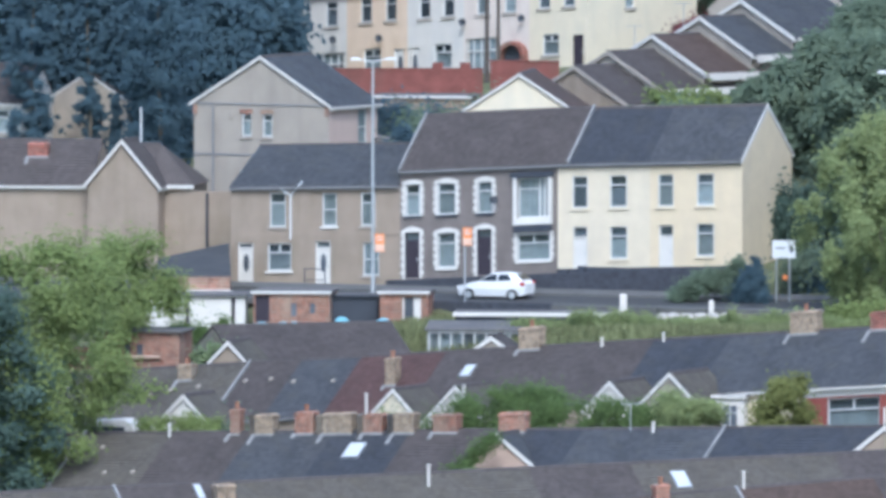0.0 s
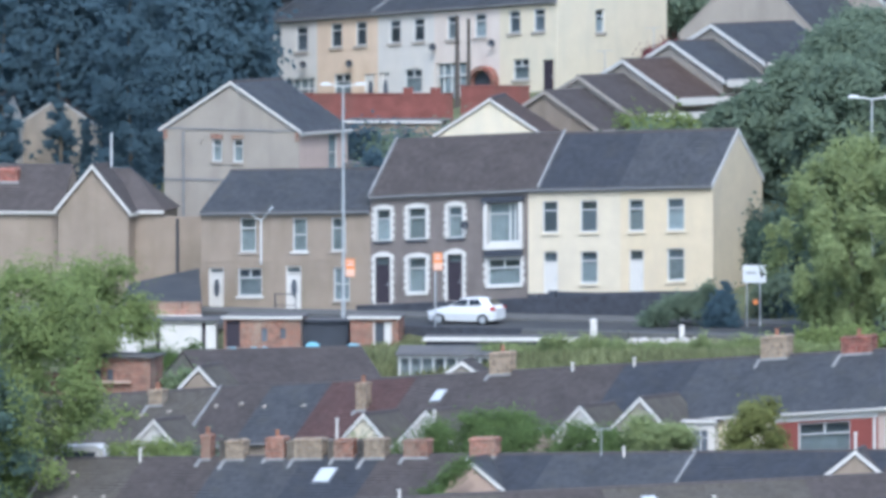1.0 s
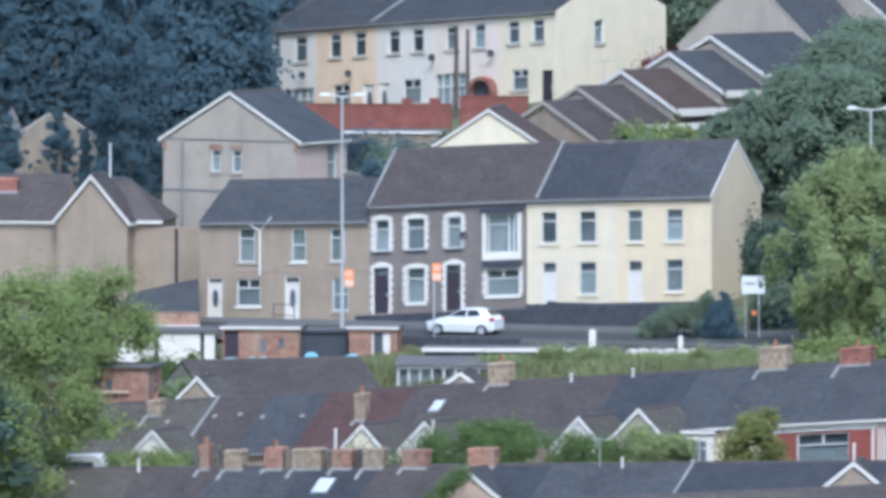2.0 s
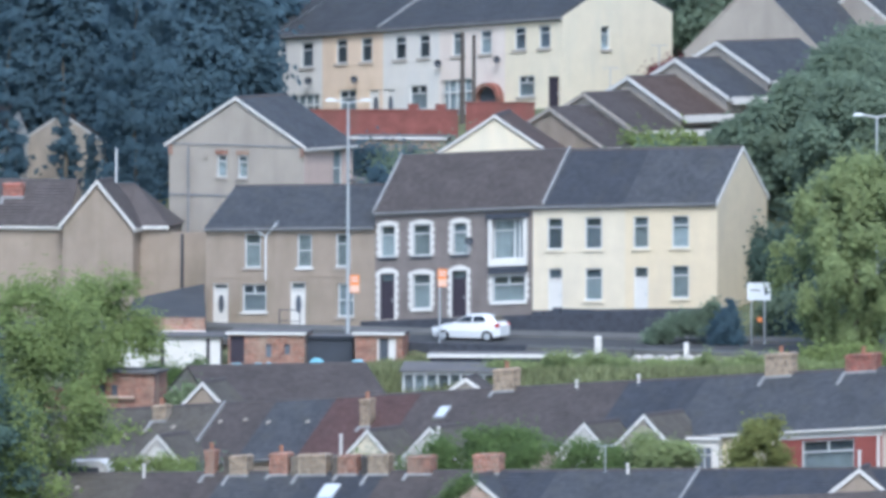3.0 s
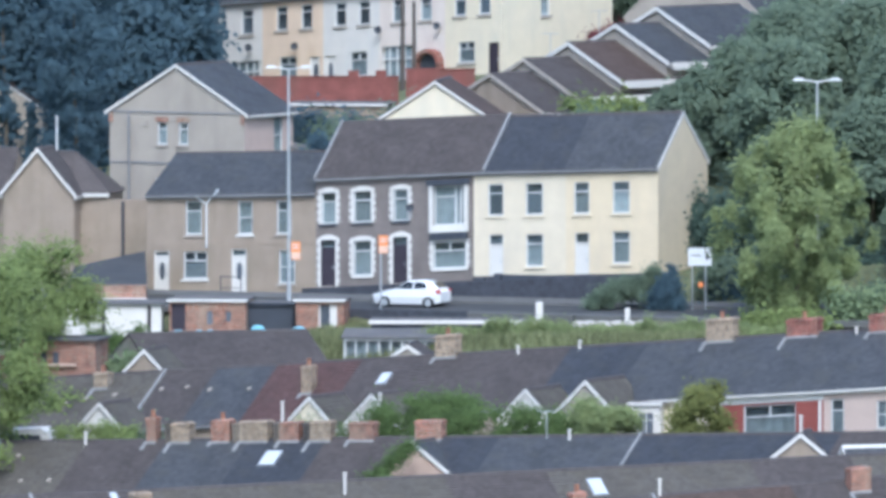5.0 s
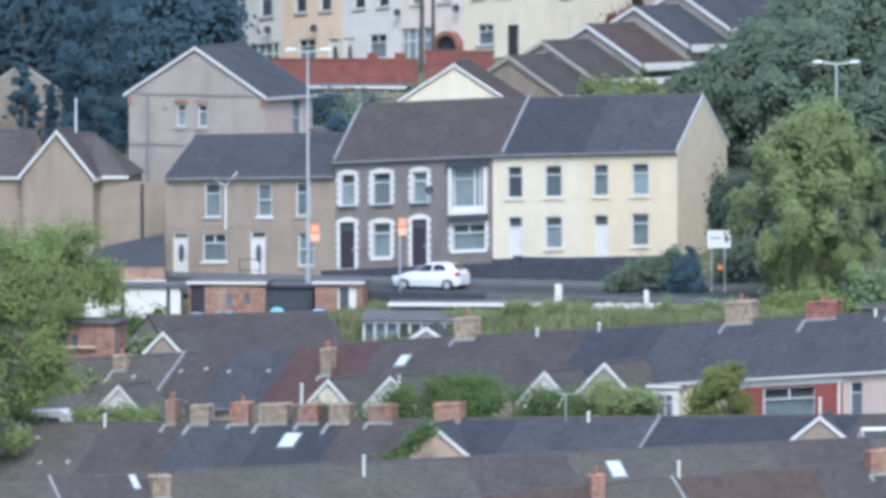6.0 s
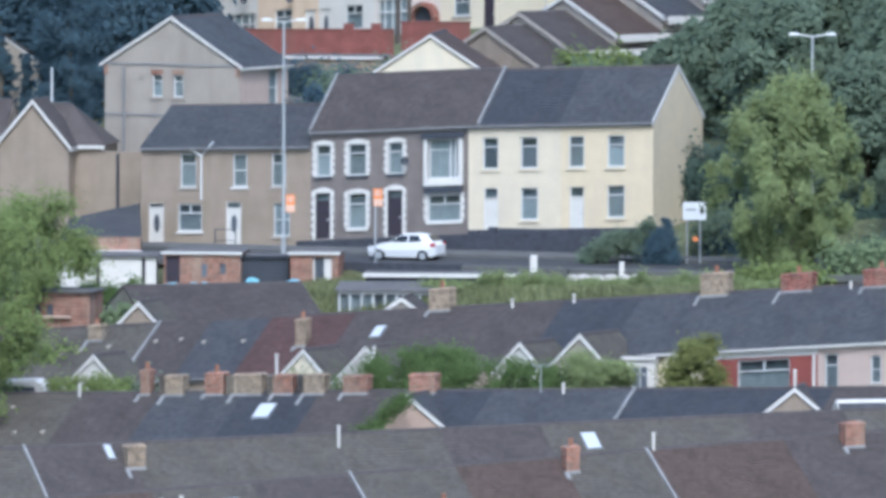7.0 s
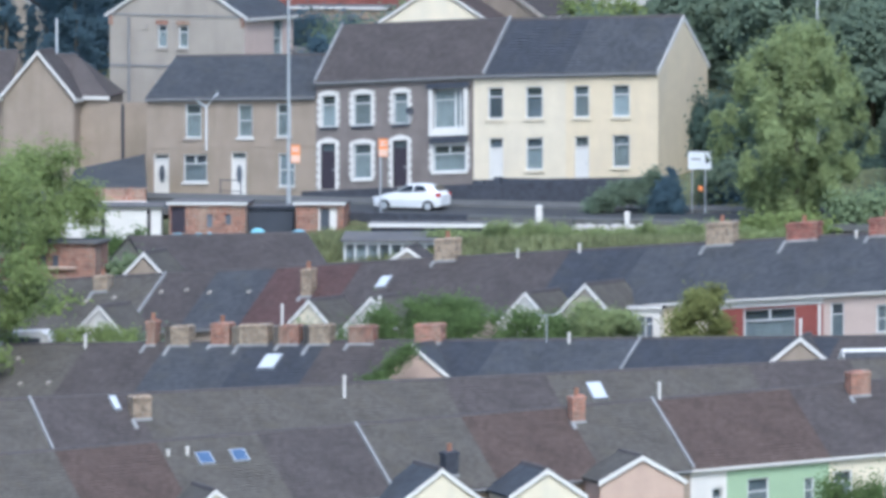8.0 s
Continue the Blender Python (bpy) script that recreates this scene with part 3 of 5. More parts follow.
house("grey-brown terraced house with white toothed surrounds and brown door", street(-19.8, -0.85), 4.1, 7.6, 5.95, 2.75, GREYW, SLATE2,
      [W("sash", 0.75, 3.42, 0.85, 1.72, surround=WHITE, sill=BLACKTRIM), W("sash", 2.72, 3.42, 1.05, 1.72, surround=WHITE, sill=BLACKTRIM),
       DOOR(0.72, 0.05, 0.85, 2.5, BROWN, light="panels", surround=WHITE), W("sash", 2.72, 0.55, 1.05, 1.9, surround=WHITE, sill=WHITE)],
      0.058, group=G1, seed=13, gutter=PIPE, raised=((0, 0.02),))
grey2 = house("grey-brown terraced house with a white box bay upstairs", street(-15.7, -0.612), 5.07, 7.6, 5.95, 2.75, GREYW, SLATE2,
      [W("sash", 0.85, 3.42, 0.85, 1.72, surround=WHITE, sill=BLACKTRIM), DOOR(0.82, 0.05, 0.85, 2.5, BROWN, light="panels", surround=WHITE),
       W("bay", 3.68, 3.08, 1.8, 2.15, sill=WHITE), W("wide", 3.68, 0.75, 1.9, 1.45, surround=WHITE, sill=WHITE)],
      0.058, group=G1, seed=14, gutter=PIPE, raised=((0, 5.72),), reach=(0.0, 0.70))
bay = part("bay_trim", Geo().box(2.56, 2.77, -0.25, -0.004, 2.7, 5.25).box(4.59, 4.8, -0.25, -0.004, 2.7, 5.25).box(2.78, 4.58, -0.25, -0.1, 2.7, 2.95), WHITE, grey2, "white panelled bay frame", 0.058)
part("bay_cornice", Geo().box(2.45, 4.9, -0.32, -0.12, 5.26, 5.55), BLACKTRIM, bay, "dark cornice", 0.058)
part("bay_bracket", Geo().box(2.6, 4.75, -0.2, -0.004, 2.3, 2.69), BLACKTRIM, bay, "dark painted panel", 0.058)
house("tan pebbledashed terraced house with white door at the lower end", street(-29.74, -1.51), 4.1, 8.4, 5.5, 2.0, TAN, SLATE,
      [W("sash", 2.76, 3.3, 0.95, 1.85), DOOR(0.87, 0.15, 0.9, 2.3), W("wide", 2.86, 0.9, 1.4, 1.5, sill=WHITE)], 0.03, group=G1, seed=15, gutter=PIPE, pipes=(), band=(2.75, 2.95, TAN))
house("tan pebbledashed terraced house with white door and net curtains", street(-25.64, -1.387), 5.84, 8.4, 5.5, 2.0, TAN, SLATE,
      [W("halves", 1.7, 3.3, 0.85, 1.8, sill=WHITE), W("sash", 3.97, 3.3, 0.85, 1.8), DOOR(1.32, 0.1, 0.9, 2.4), W("halves", 4.14, 0.6, 0.95, 1.8)], 0.03, group=G1, seed=16, gutter=PIPE,
      band=(2.75, 2.95, TAN))

tan1 = bpy.data.objects["terraced_house.004"]
g = Geo().tube((3.55, -0.07, 2.6), (3.55, -0.07, 5.0), 0.05, 0.05, 8).tube((3.55, -0.07, 5.0), (4.3, -0.2, 5.75), 0.045, 0.045, 8).tube((3.55, -0.07, 5.0), (2.9, -0.2, 5.42), 0.04, 0.04, 8)
part("waste_pipe", g, SIGNWHITE, tan1, "white plastic waste pipe", 0.03)

# ---- houses behind the terrace ----
def gable_front(label, corner, alpha, width, length, eave, rise, wall, roof, openings=(), **kw):
    """A house whose gable looks at the valley; corner: the near right foot of that gable."""
    kw.setdefault("name", "detached_house")
    return house(label, pose(*corner, 0, 0, 90 - alpha), length, width, eave, rise, wall, roof, openings, **kw)


greyhouse = gable_front("grey pebbledashed house with white bargeboards and small paired windows", (-6.35, 19.5, 2.6), 30, 8.7, 5.3, 5.35, 2.55, PINKTAN, SLATE,
            [W("sash", 3.4, 3.55, 0.62, 1.25, "L"), W("sash", 4.75, 3.55, 0.62, 1.25, "L"), W("sash", 3.3, 0.5, 0.7, 1.2, "L"),
             W("halves", 3.7, 3.0, 1.0, 2.1), ], seed=21, verge=(0.1, 0), gable_mat=GREYTAN, over=0.25, end_over=0.1, band=(2.4, 2.6, GREYTAN))
lm = lambda a, b, z: (b, 8.7 - a, z)
for z0, z1 in ((2.48, 2.58), (5.3, 5.39)):
    part("string_course", Geo().mbox(lm, 0.05, 8.65, -0.05, -0.003, z0, z1), PIPE, greyhouse, "dark grey string course")
part("alarm_box", Geo().mbox(lm, 2.25, 2.5, -0.08, -0.003, 4.55, 4.85), STONE, greyhouse)
for a in (0.02, 8.5):
    part("corbel", Geo().mbox(lm, a, a + 0.18, -0.12, -0.003, 4.75, 5.28), BRICK, greyhouse, "red brick corbel")
for c in (3.4, 4.75):
    part("lintel", Geo().mbox(lm, c - 0.4, c + 0.4, -0.03, -0.003, 4.81, 5.05), BRICK, greyhouse, "red brick lintel")
part("downpipe", Geo().tube(lm(1.3, -0.1, 0.0), lm(1.3, -0.1, 5.2), 0.075, 0.075, 8), PIPE, greyhouse)
gable_front("tan rendered house with white bargeboards on its gable", (-15.65, 13.4, -1.2), 18, 4.1, 2.2, 5.1, 2.35, TAN, SLATE2, [], seed=22, verge=(0.22, 0), base=4, over=0.2, end_over=0.15)
house("tan rendered long house with purple tiled roof", on_line(-19.3, 15.4, -10, -9, -1.2), 9.0, 6.0, 5.0, 2.25, TAN, SLATE2, [], seed=23, base=4,
      chimneys=((5.6, 2.0, 1.1, 0.6, 0.6, BRICKRED, 0),), name="detached_house")
wing = house("tan rendered low wing with a hipped tiled roof", on_line(-16.1, 14.6, -10, -1.6, -1.2), 1.75, 4.5, 5.1, 2.0, TAN, SLATE2, [], seed=24, base=4, name="detached_house")
hip = Geo().add([(1.75, 2.25, 7.2), (1.75, -0.2, 5.02), (4.05, -0.2, 5.02), (4.05, 4.7, 5.02), (1.75, 4.7, 5.02)], [(0, 1, 2), (0, 2, 3), (0, 3, 4), (1, 4, 3, 2), (0, 4, 1)])
part("hipped_end", hip, SLATE2, wing, "purple tiled hipped roof end")
part("end_wall", Geo().box(1.751, 3.9, 0.0, 4.5, -4, 5.01), TAN, wing)
part("eave_board", Geo().box(1.75, 4.07, -0.26, -0.201, 4.86, 5.03), WHITE, wing)
gable_front("pale cream rendered gable house behind the terrace", (7.1, 12.6, 3.0), 8, 6.0, 6.0, 4.95, 1.95, PALEY, REDTILE, [], seed=25, verge=(0.06, 0), over=0.15, end_over=0.12)

for i, (ax, ay, az, rf, vm) in enumerate([(7.28, 21.0, 10.26, SLATE2, STONE), (9.18, 23.5, 10.98, SLATE2, STONE), (11.67, 26.0, 11.79, REDTILE, WHITE), (14.36, 28.5, 12.71, SLATE, WHITE), (16.72, 31.0, 13.57, SLATE, WHITE)]):
    al, half = 45, 3.9
    cx, cy = ax + half * math.cos(radians(al)), ay - half * math.sin(radians(al))
    stepped = gable_front("small stepped hillside house with bargeboard gable and tiled roof", (cx, cy, az - 0.26 - 1.9 - 3.0), al, 2 * half, 6.5, 3.0, 1.9, GREYTAN if i else TAN, rf, [], seed=31 + i, verge=(0.2, 0),
                verge_mat=vm, group="stepped row on the hill", over=0.3, end_over=0.12, name="hillside_house", base=3)
    if i:
        part("eave_board", Geo().box(0.0, 6.5, -0.45, -0.41, 2.55, 2.97), WHITE, stepped, "white painted eave board")
gable_front("grey rendered hillside house with broad gable", (22.9, 38.3, 8.2), 30, 9.0, 8, 4.2, 4.1, GREYTAN, SLATE, [], seed=37, verge=(0.03, 0), verge_mat=STONE, name="hillside_house", over=0.1)
gable_front("pale rendered house half hidden by evergreens", (-17.9, 36.0, 2.6), 10, 4.6, 6.0, 4.9, 1.5, OLDPALE, SLATE2, [], seed=39, name="hillside_house", over=0.1, verge=(0.06, 0))
house("white house with a large window among evergreens", on_line(-26.6, 32.0, -12, 0, 2.6), 3.4, 6.0, 5.0, 2.0, WHITEW, SLATE2, [W("wide", 2.2, 3.3, 1.5, 1.3)], seed=40, name="hillside_house")
gable_front("white gabled house high on the hill", (27.5, 43.0, 9.5), 40, 7, 7, 4.0, 2.3, GREYTAN, SLATE, [], seed=38, verge=(0.2, 0), name="hillside_house", over=0.3)


# ---- the pastel terrace on the hill ----
def upper(r):
    return on_line(8.16, 45.0, -40, r, 9.03 + 0.077 * r)


G2 = "pastel terrace on the hill"
# windows given this have their folded sheet painted as a dim interior
ROOM = dict(room=GLOOM)
UP = 3.45
house("cream end-of-terrace house with broad blank gable", upper(-4.25), 4.25, 10, 5.3, 2.1, PALEY, SLATE,
      [W("sash", 1.1, UP + 0.1, 0.85, 1.3, **ROOM), W("sash", 2.92, UP + 0.1, 0.85, 1.3, **ROOM), W("wide", 1.58, 0.85, 1.2, 1.2), DOOR(3.62, -0.1, 0.8, 2.0, BROWN, light="panels"),
       W("sash", 3.9, 3.3, 0.8, 1.35, "R")], 0.077, group=G2, seed=41, gutter=PIPE)
pink = house("pale pink terraced house with a red brick porch arch and bay", upper(-9.15), 4.9, 10, 5.3, 2.1, PINK, SLATE,
      [W("sash", 1.43, UP, 0.95, 1.35), W("sash", 3.46, UP, 0.85, 1.35), W("grid", 1.25, 0.0, 2.3, 2.1)], 0.077, group=G2, seed=42, gutter=PIPE)
g = Geo()
for i in range(10):
    a0, a1 = math.pi * i / 10, math.pi * (i + 1) / 10
    p = [(3.85 + r * math.cos(a), 0.9 + r * math.sin(a) * 0.9) for a, r in ((a0, 0.75), (a1, 0.75), (a1, 1.0), (a0, 1.0))]
    g.hexa([(x, -0.5, z) for x, z in p] + [(x, -0.02, z) for x, z in p])
g.box(2.85, 3.1, -0.5, -0.02, -0.6, 0.9).box(4.6, 4.85, -0.5, -0.02, -0.6, 0.9)
arch = part("porch_arch", weld(g), BRICKRED, pink, "round red brick porch arch", 0.077)
part("porch_door", Geo().box(3.12, 4.58, -0.1, -0.03, -0.4, 1.55), GLOOM, arch, "dark glazed porch door", 0.077)
house("white terraced house with paired white doors", upper(-13.4), 4.25, 10, 5.3, 2.1, WHITEW, SLATE,
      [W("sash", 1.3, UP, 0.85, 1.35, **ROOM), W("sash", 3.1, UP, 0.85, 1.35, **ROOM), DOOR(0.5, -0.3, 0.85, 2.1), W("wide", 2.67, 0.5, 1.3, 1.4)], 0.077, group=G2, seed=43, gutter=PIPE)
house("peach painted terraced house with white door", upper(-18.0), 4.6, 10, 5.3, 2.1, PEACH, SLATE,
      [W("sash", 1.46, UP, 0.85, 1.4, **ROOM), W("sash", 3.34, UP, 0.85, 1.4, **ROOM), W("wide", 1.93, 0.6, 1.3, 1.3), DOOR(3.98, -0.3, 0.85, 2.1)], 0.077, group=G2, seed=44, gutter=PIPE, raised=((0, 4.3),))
house("grey-white terraced house with a glazed porch", upper(-21.6), 3.6, 10, 5.3, 2.1, WHITEW, SLATE,
      [W("sash", 2.43, UP - 0.1, 0.9, 1.45, **ROOM), W("sash", 0.5, UP, 0.7, 1.2), W("grid", 2.3, 0.0, 2.3, 1.8)], 0.077, group=G2, seed=45, gutter=PIPE, verge=(0.1, 0))
house("grey-white terraced house at the lower end", upper(-26.45), 4.8, 10, 5.3, 2.1, WHITEW, SLATE, [], 0.077, group=G2, seed=46, gutter=PIPE)


# ---- rows of roofs nearer the camera ----
def row(name, x0, y0, turn, r0, z_at, cells, d=7.0, eave=5.0, rise=2.6, group="", seed=100):
    """Terraced houses whose ridge runs through (x0, y0); z_at gives the ridge's height and the slope along it."""
    r = r0
    ox, oy = math.sin(radians(turn)) * d / 2, -math.cos(radians(turn)) * d / 2
    made = []
    z0, slope = z_at
    for i, c in enumerate(cells):
        zr = z0 + slope * r
        opts = dict(c)
        w = opts.pop("w", 5.2)
        up = opts.pop("rise", rise)
        lab = opts.pop("label", "terraced house with a dark slate roof in a valley row")
        wall, rf, ops = opts.pop("wall", TAN), opts.pop("roof", SLATE), opts.pop("ops", [])
        opts.setdefault("gutter", WHITE if wall is not TAN else PIPE)
        made.append(house(lab, on_line(x0 + ox, y0 + oy, turn, r, zr - 0.16 - up - eave), w, d, eave, up, wall, rf, ops, slope, group=group, seed=seed + i, base=2.5, **opts))
        r += w
    return made


mid = 4.2
row_a = row("A", 0.46, -36.0, -28, -24.5, (-2.06, 0.08), [
    dict(w=5.4, roof=SLATE2),
    dict(w=7.4, roof=SLATE3, chimneys=((4.1, 3.3, 0.8, 0.6, 0.7, OLDBRICK, 1),), raised=((0, 7.3),)),
    dict(w=3.0, roof=SLATE2),
    dict(w=3.5, roof=SLATE),
    dict(w=4.9, roof=DEEPRED, chimneys=((2.9, 2.0, 0.6, 0.6, 1.3, OLDBRICK, 1),)),
    dict(w=6.3, roof=SLATE2, rooflights=((1.75, 2.1, 0.6, 1.0, ROOFLIGHT),), chimneys=((4.85, mid, 1.2, 0.7, 1.0, OLDBRICK, 1),)),
    dict(w=5.6, roof=SLATE2),
    dict(w=4.4, roof=SLATED, wall=PALEY, label="terraced house with pale wall and dark slate roof"),
    dict(w=6.0, roof=SLATE, wall=PALEY, label="terraced house with pale wall and dark slate roof", chimneys=((4.1, mid, 1.5, 0.7, 1.0, OLDBRICK, 1),)),
    dict(w=5.8, roof=SLATE, wall=RED, label="terraced house with dark red wall and wide white window", ops=[W("wide", 2.8, 2.7, 2.9, 1.7, sill=WHITE)], band=(4.5, 4.95, WHITE), chimneys=((2.7, mid, 1.7, 0.7, 0.75, BRICKRED, 1),)),
    dict(w=5.2, roof=SLATE, wall=PINKTAN, label="terraced house with pink-grey wall and slim windows", ops=[W("sash", 0.75, 2.6, 0.75, 1.9), W("halves", 3.2, 2.9, 0.6, 1.4)], chimneys=((1.5, mid, 1.7, 0.7, 0.75, BRICKRED, 1),)),
    dict(w=5.2, roof=SLATE, wall=GREYTAN),
    dict(w=5.2, roof=SLATE2, wall=GREYTAN),
], d=8.4, rise=2.65, group="valley row below the street", seed=100)
redhouse = next(o for o in row_a if o["label"].startswith("terraced house with dark red"))
for x in (0.06, 5.6):
    part("pilaster", Geo().box(x - 0.06, x + 0.08, -0.05, -0.004, 0.4, 4.49), WHITE, redhouse, "white painted strip", 0.08)

mid = 4.1
row("B", 0.5, -54.0, -25, -30.5, (-4.85, 0.037), [
    dict(w=5.0, roof=SLATE), dict(w=5.0, roof=SLATE3), dict(w=5.0, roof=SLATE3, raised=((0, 0.1),)),
    dict(w=4.4, roof=SLATE2, chimneys=((3.55, mid, 0.5, 0.6, 1.15, BRICK, 1),)),
    # narrow dark stacks are added as the shaded sides of their neighbours
    dict(w=4.6, roof=SLATE, chimneys=((0.12, mid, 0.34, 0.7, 0.9, SHADEBRICK, 0), (0.78, mid, 1.0, 0.72, 0.86, OLDBRICK, 0), (3.0, mid, 1.0, 0.7, 0.98, BRICK, 1))),
    dict(w=4.2, roof=SLATED, chimneys=((-0.75, mid, 0.36, 0.7, 0.8, SHADEBRICK, 0), (0.25, mid, 1.55, 0.72, 0.9, OLDBRICK, 0), (1.5, mid, 0.32, 0.7, 0.78, SHADEBRICK, 0), (2.2, mid, 1.05, 0.7, 0.84, BRICK, 0), (3.15, mid, 0.34, 0.7, 0.82, SHADEBRICK, 0), (3.9, mid, 1.1, 0.72, 0.86, OLDBRICK, 0)), rooflights=((1.35, 1.9, 0.9, 1.3, ROOFLIGHT),)),
    dict(w=4.6, roof=SLATE2, chimneys=((1.95, mid, 1.3, 0.7, 0.78, BRICK, 0),)),
    dict(w=4.8, roof=SLATED, chimneys=((1.0, mid, 1.4, 0.7, 0.84, BRICK, 0),)),
    dict(w=7.5, roof=SLATE), dict(w=5.4, roof=SLATED, raised=((0, 0.1),)), dict(w=5.4, roof=SLATED), dict(w=5.2, roof=SLATE2),
], d=8.2, rise=2.35, group="second valley row", seed=130)

row("C", 0.45, -82.6, 20, -27.1, (-4.85, 0.02), [
    dict(w=5.0, roof=SLATE3), dict(w=5.2, roof=SLATE3, raised=((0, 5.1),)),
    dict(w=5.0, roof=SLATE2, chimneys=((4.9, 2.6, 0.9, 0.8, 0.9, OLDBRICK, 0),), rooflights=((3.75, 2.9, 0.35, 1.1, ROOFLIGHT),)),
    dict(w=5.2, roof=SLATE3), dict(w=5.2, roof=SLATE3), dict(w=5.2, roof=SLATE3),
    dict(w=5.2, roof=SLATE2), dict(w=5.2, roof=SLATE3, rooflights=((1.75, 2.1, 0.75, 1.3, ROOFLIGHT),)), dict(w=5.2, roof=SLATE3), dict(w=5.2, roof=SLATE2), dict(w=5.2, roof=SLATE3), dict(w=5.2, roof=SLATE2),
], d=8.0, rise=2.55, group="third valley row", seed=160)

row("D", 0.44, -96.32, 22, -26.15, (-5.78, 0.05), [
    dict(w=5.5, roof=SLATE3), dict(w=5.0, roof=SLATE3),
    dict(w=5.0, roof=REDTILE), dict(w=5.0, roof=SLATE3, rooflights=((1.5, 2.9, 0.75, 0.95, BLUELIGHT), (3.2, 2.9, 0.75, 0.95, BLUELIGHT))),
    dict(w=5.0, roof=SLATE2, raised=((0, 4.95),)),
    dict(w=5.2, roof=SLATE3, chimneys=((3.1, 1.0, 0.65, 0.65, 1.0, DARKSTONE, 1),)),
    dict(w=5.2, roof=REDTILE), dict(w=4.4, roof=SLATE3, chimneys=((0.3, 3.9, 0.65, 0.6, 1.1, BRICK, 1),)),
    dict(w=1.85, roof=REDTILE, wall=WHITEW, label="narrow terraced house with white wall and red-brown roof", ops=[W("sash", 1.35, 2.4, 0.55, 1.6, **ROOM)], raised=((0, 0.1),)),
    dict(w=5.2, roof=REDTILE, wall=GREEN, label="terraced house with mint green wall and red-brown roof", ops=[W("sash", 1.6, 2.2, 1.1, 2.1), W("halves", 4.2, 2.9, 0.5, 1.2)]),
    dict(w=5.2, roof=SLATE2, wall=PALEY, ops=[W("sash", 0.7, 2.6, 1.0, 1.7), W("sash", 3.4, 2.6, 1.0, 1.7)], chimneys=((3.3, mid, 1.0, 0.7, 1.0, BRICK, 0),)),
    dict(w=5.2, roof=SLATE2, wall=PALEY),
], d=9.6, rise=2.8, group="fourth valley row", seed=190)

house("low house with slate roof and white ridge between the rows", on_line(24.1, -70.6, 16, 0, -11.6), 7.0, 5.0, 5.0, 2.1, PALEY, SLATE, [], 0.0, seed=290, verge=(0.16, 0), ridge=WHITE, base=2.5)

# rear wings and gables that stand out from the rows
G5 = "rear wings of the valley rows"
EXT = [  # apex x, y, z; width; rise; length; turn; wall; roof
    (-2.54, -43.0, -3.49, 3.6, 1.8, 3.5, 28, PALEY, SLATE3), (0.6, -44.5, -3.25, 3.4, 1.7, 3.5, 28, WHITEW, SLATE3),
    (8.31, -48.5, -2.76, 3.0, 1.5, 3.5, 28, WHITEW, SLATE3), (11.28, -50.0, -2.24, 3.8, 1.8, 4.0, 28, GREYTAN, SLATE3), (-13.2, -39.0, -4.05, 3.3, 1.6, 3.0, 28, WHITEW, SLATE3),
    (2.65, -58.5, -4.71, 5.4, 2.1, 3.0, 20, ROSE, SLATE), (21.46, -66.0, -3.81, 3.5, 1.4, 3.0, 10, TAN, SLATE2),
    (13.02, -99.75, -6.99, 4.0, 1.1, 3.5, -15, ROSE, SLATE3), (3.75, -104.16, -7.25, 4.6, 1.7, 4.5, -15, PALEY, SLATE), (8.6, -102.69, -7.37, 3.5, 1.15, 4.0, -15, PALEY, SLATE),
    (-6.56, -107.59, -7.93, 4.0, 1.6, 4.0, -15, PALEY, SLATE3),
    (2.45, -27.5, -1.81, 2.4, 0.8, 3.0, 10, GREYTAN, SLATE2), (-11.1, -29.0, -1.95, 2.5, 1.25, 3.0, 20, TAN, SLATE3),
]
for i, (ax, ay, az, width, rise, length, al, wall, rf) in enumerate(EXT):
    c, s = math.cos(radians(al)), math.sin(radians(al))
    gable_front("single gabled rear wing with white bargeboards", (ax + width / 2 * c, ay - width / 2 * s, az - 0.2 - rise - 3.0), al, width, length, 3.0, rise, wall, rf, [], seed=230 + i,
                verge=(0.22, 0), over=0.12, end_over=0.08, base=4, name="rear_wing", group=G5)


# ---- along the street: walls, garages, lamps, signs ----
def street_wall(label, u0, u1, v0, v1, z_low, top, mat, cap=None, name="stone_wall", n=12):
    """A wall along the street in the street's frame; top gives its height at a place u."""
    g, gc = Geo(), Geo()
    def at(u, v, z):
        return (CA * u + SA * (v + 4.13), -SA * u + CA * (v + 4.13), z)
    for i in range(n):
        a, b = u0 + (u1 - u0) * i / n, u0 + (u1 - u0) * (i + 1) / n
        g.hexa([at(a, v0, z_low), at(b, v0, z_low), at(b, v1, z_low), at(a, v1, z_low), at(a, v0, top(a)), at(b, v0, top(b)), at(b, v1, top(b)), at(a, v1, top(a))])
        if cap:
            gc.hexa([at(a, v0 - 0.05, top(a)), at(b, v0 - 0.05, top(b)), at(b, v1 + 0.05, top(b)), at(a, v1 + 0.05, top(a)),
                     at(a, v0 - 0.05, top(a) + 0.07), at(b, v0 - 0.05, top(b) + 0.07), at(b, v1 + 0.05, top(b) + 0.07), at(a, v1 + 0.05, top(a) + 0.07)])
    w = thing(name, Matrix(), label, "wall")
    part("masonry", weld(g), mat, w)
    if cap:
        part("coping", weld(gc), cap, w)
    return w


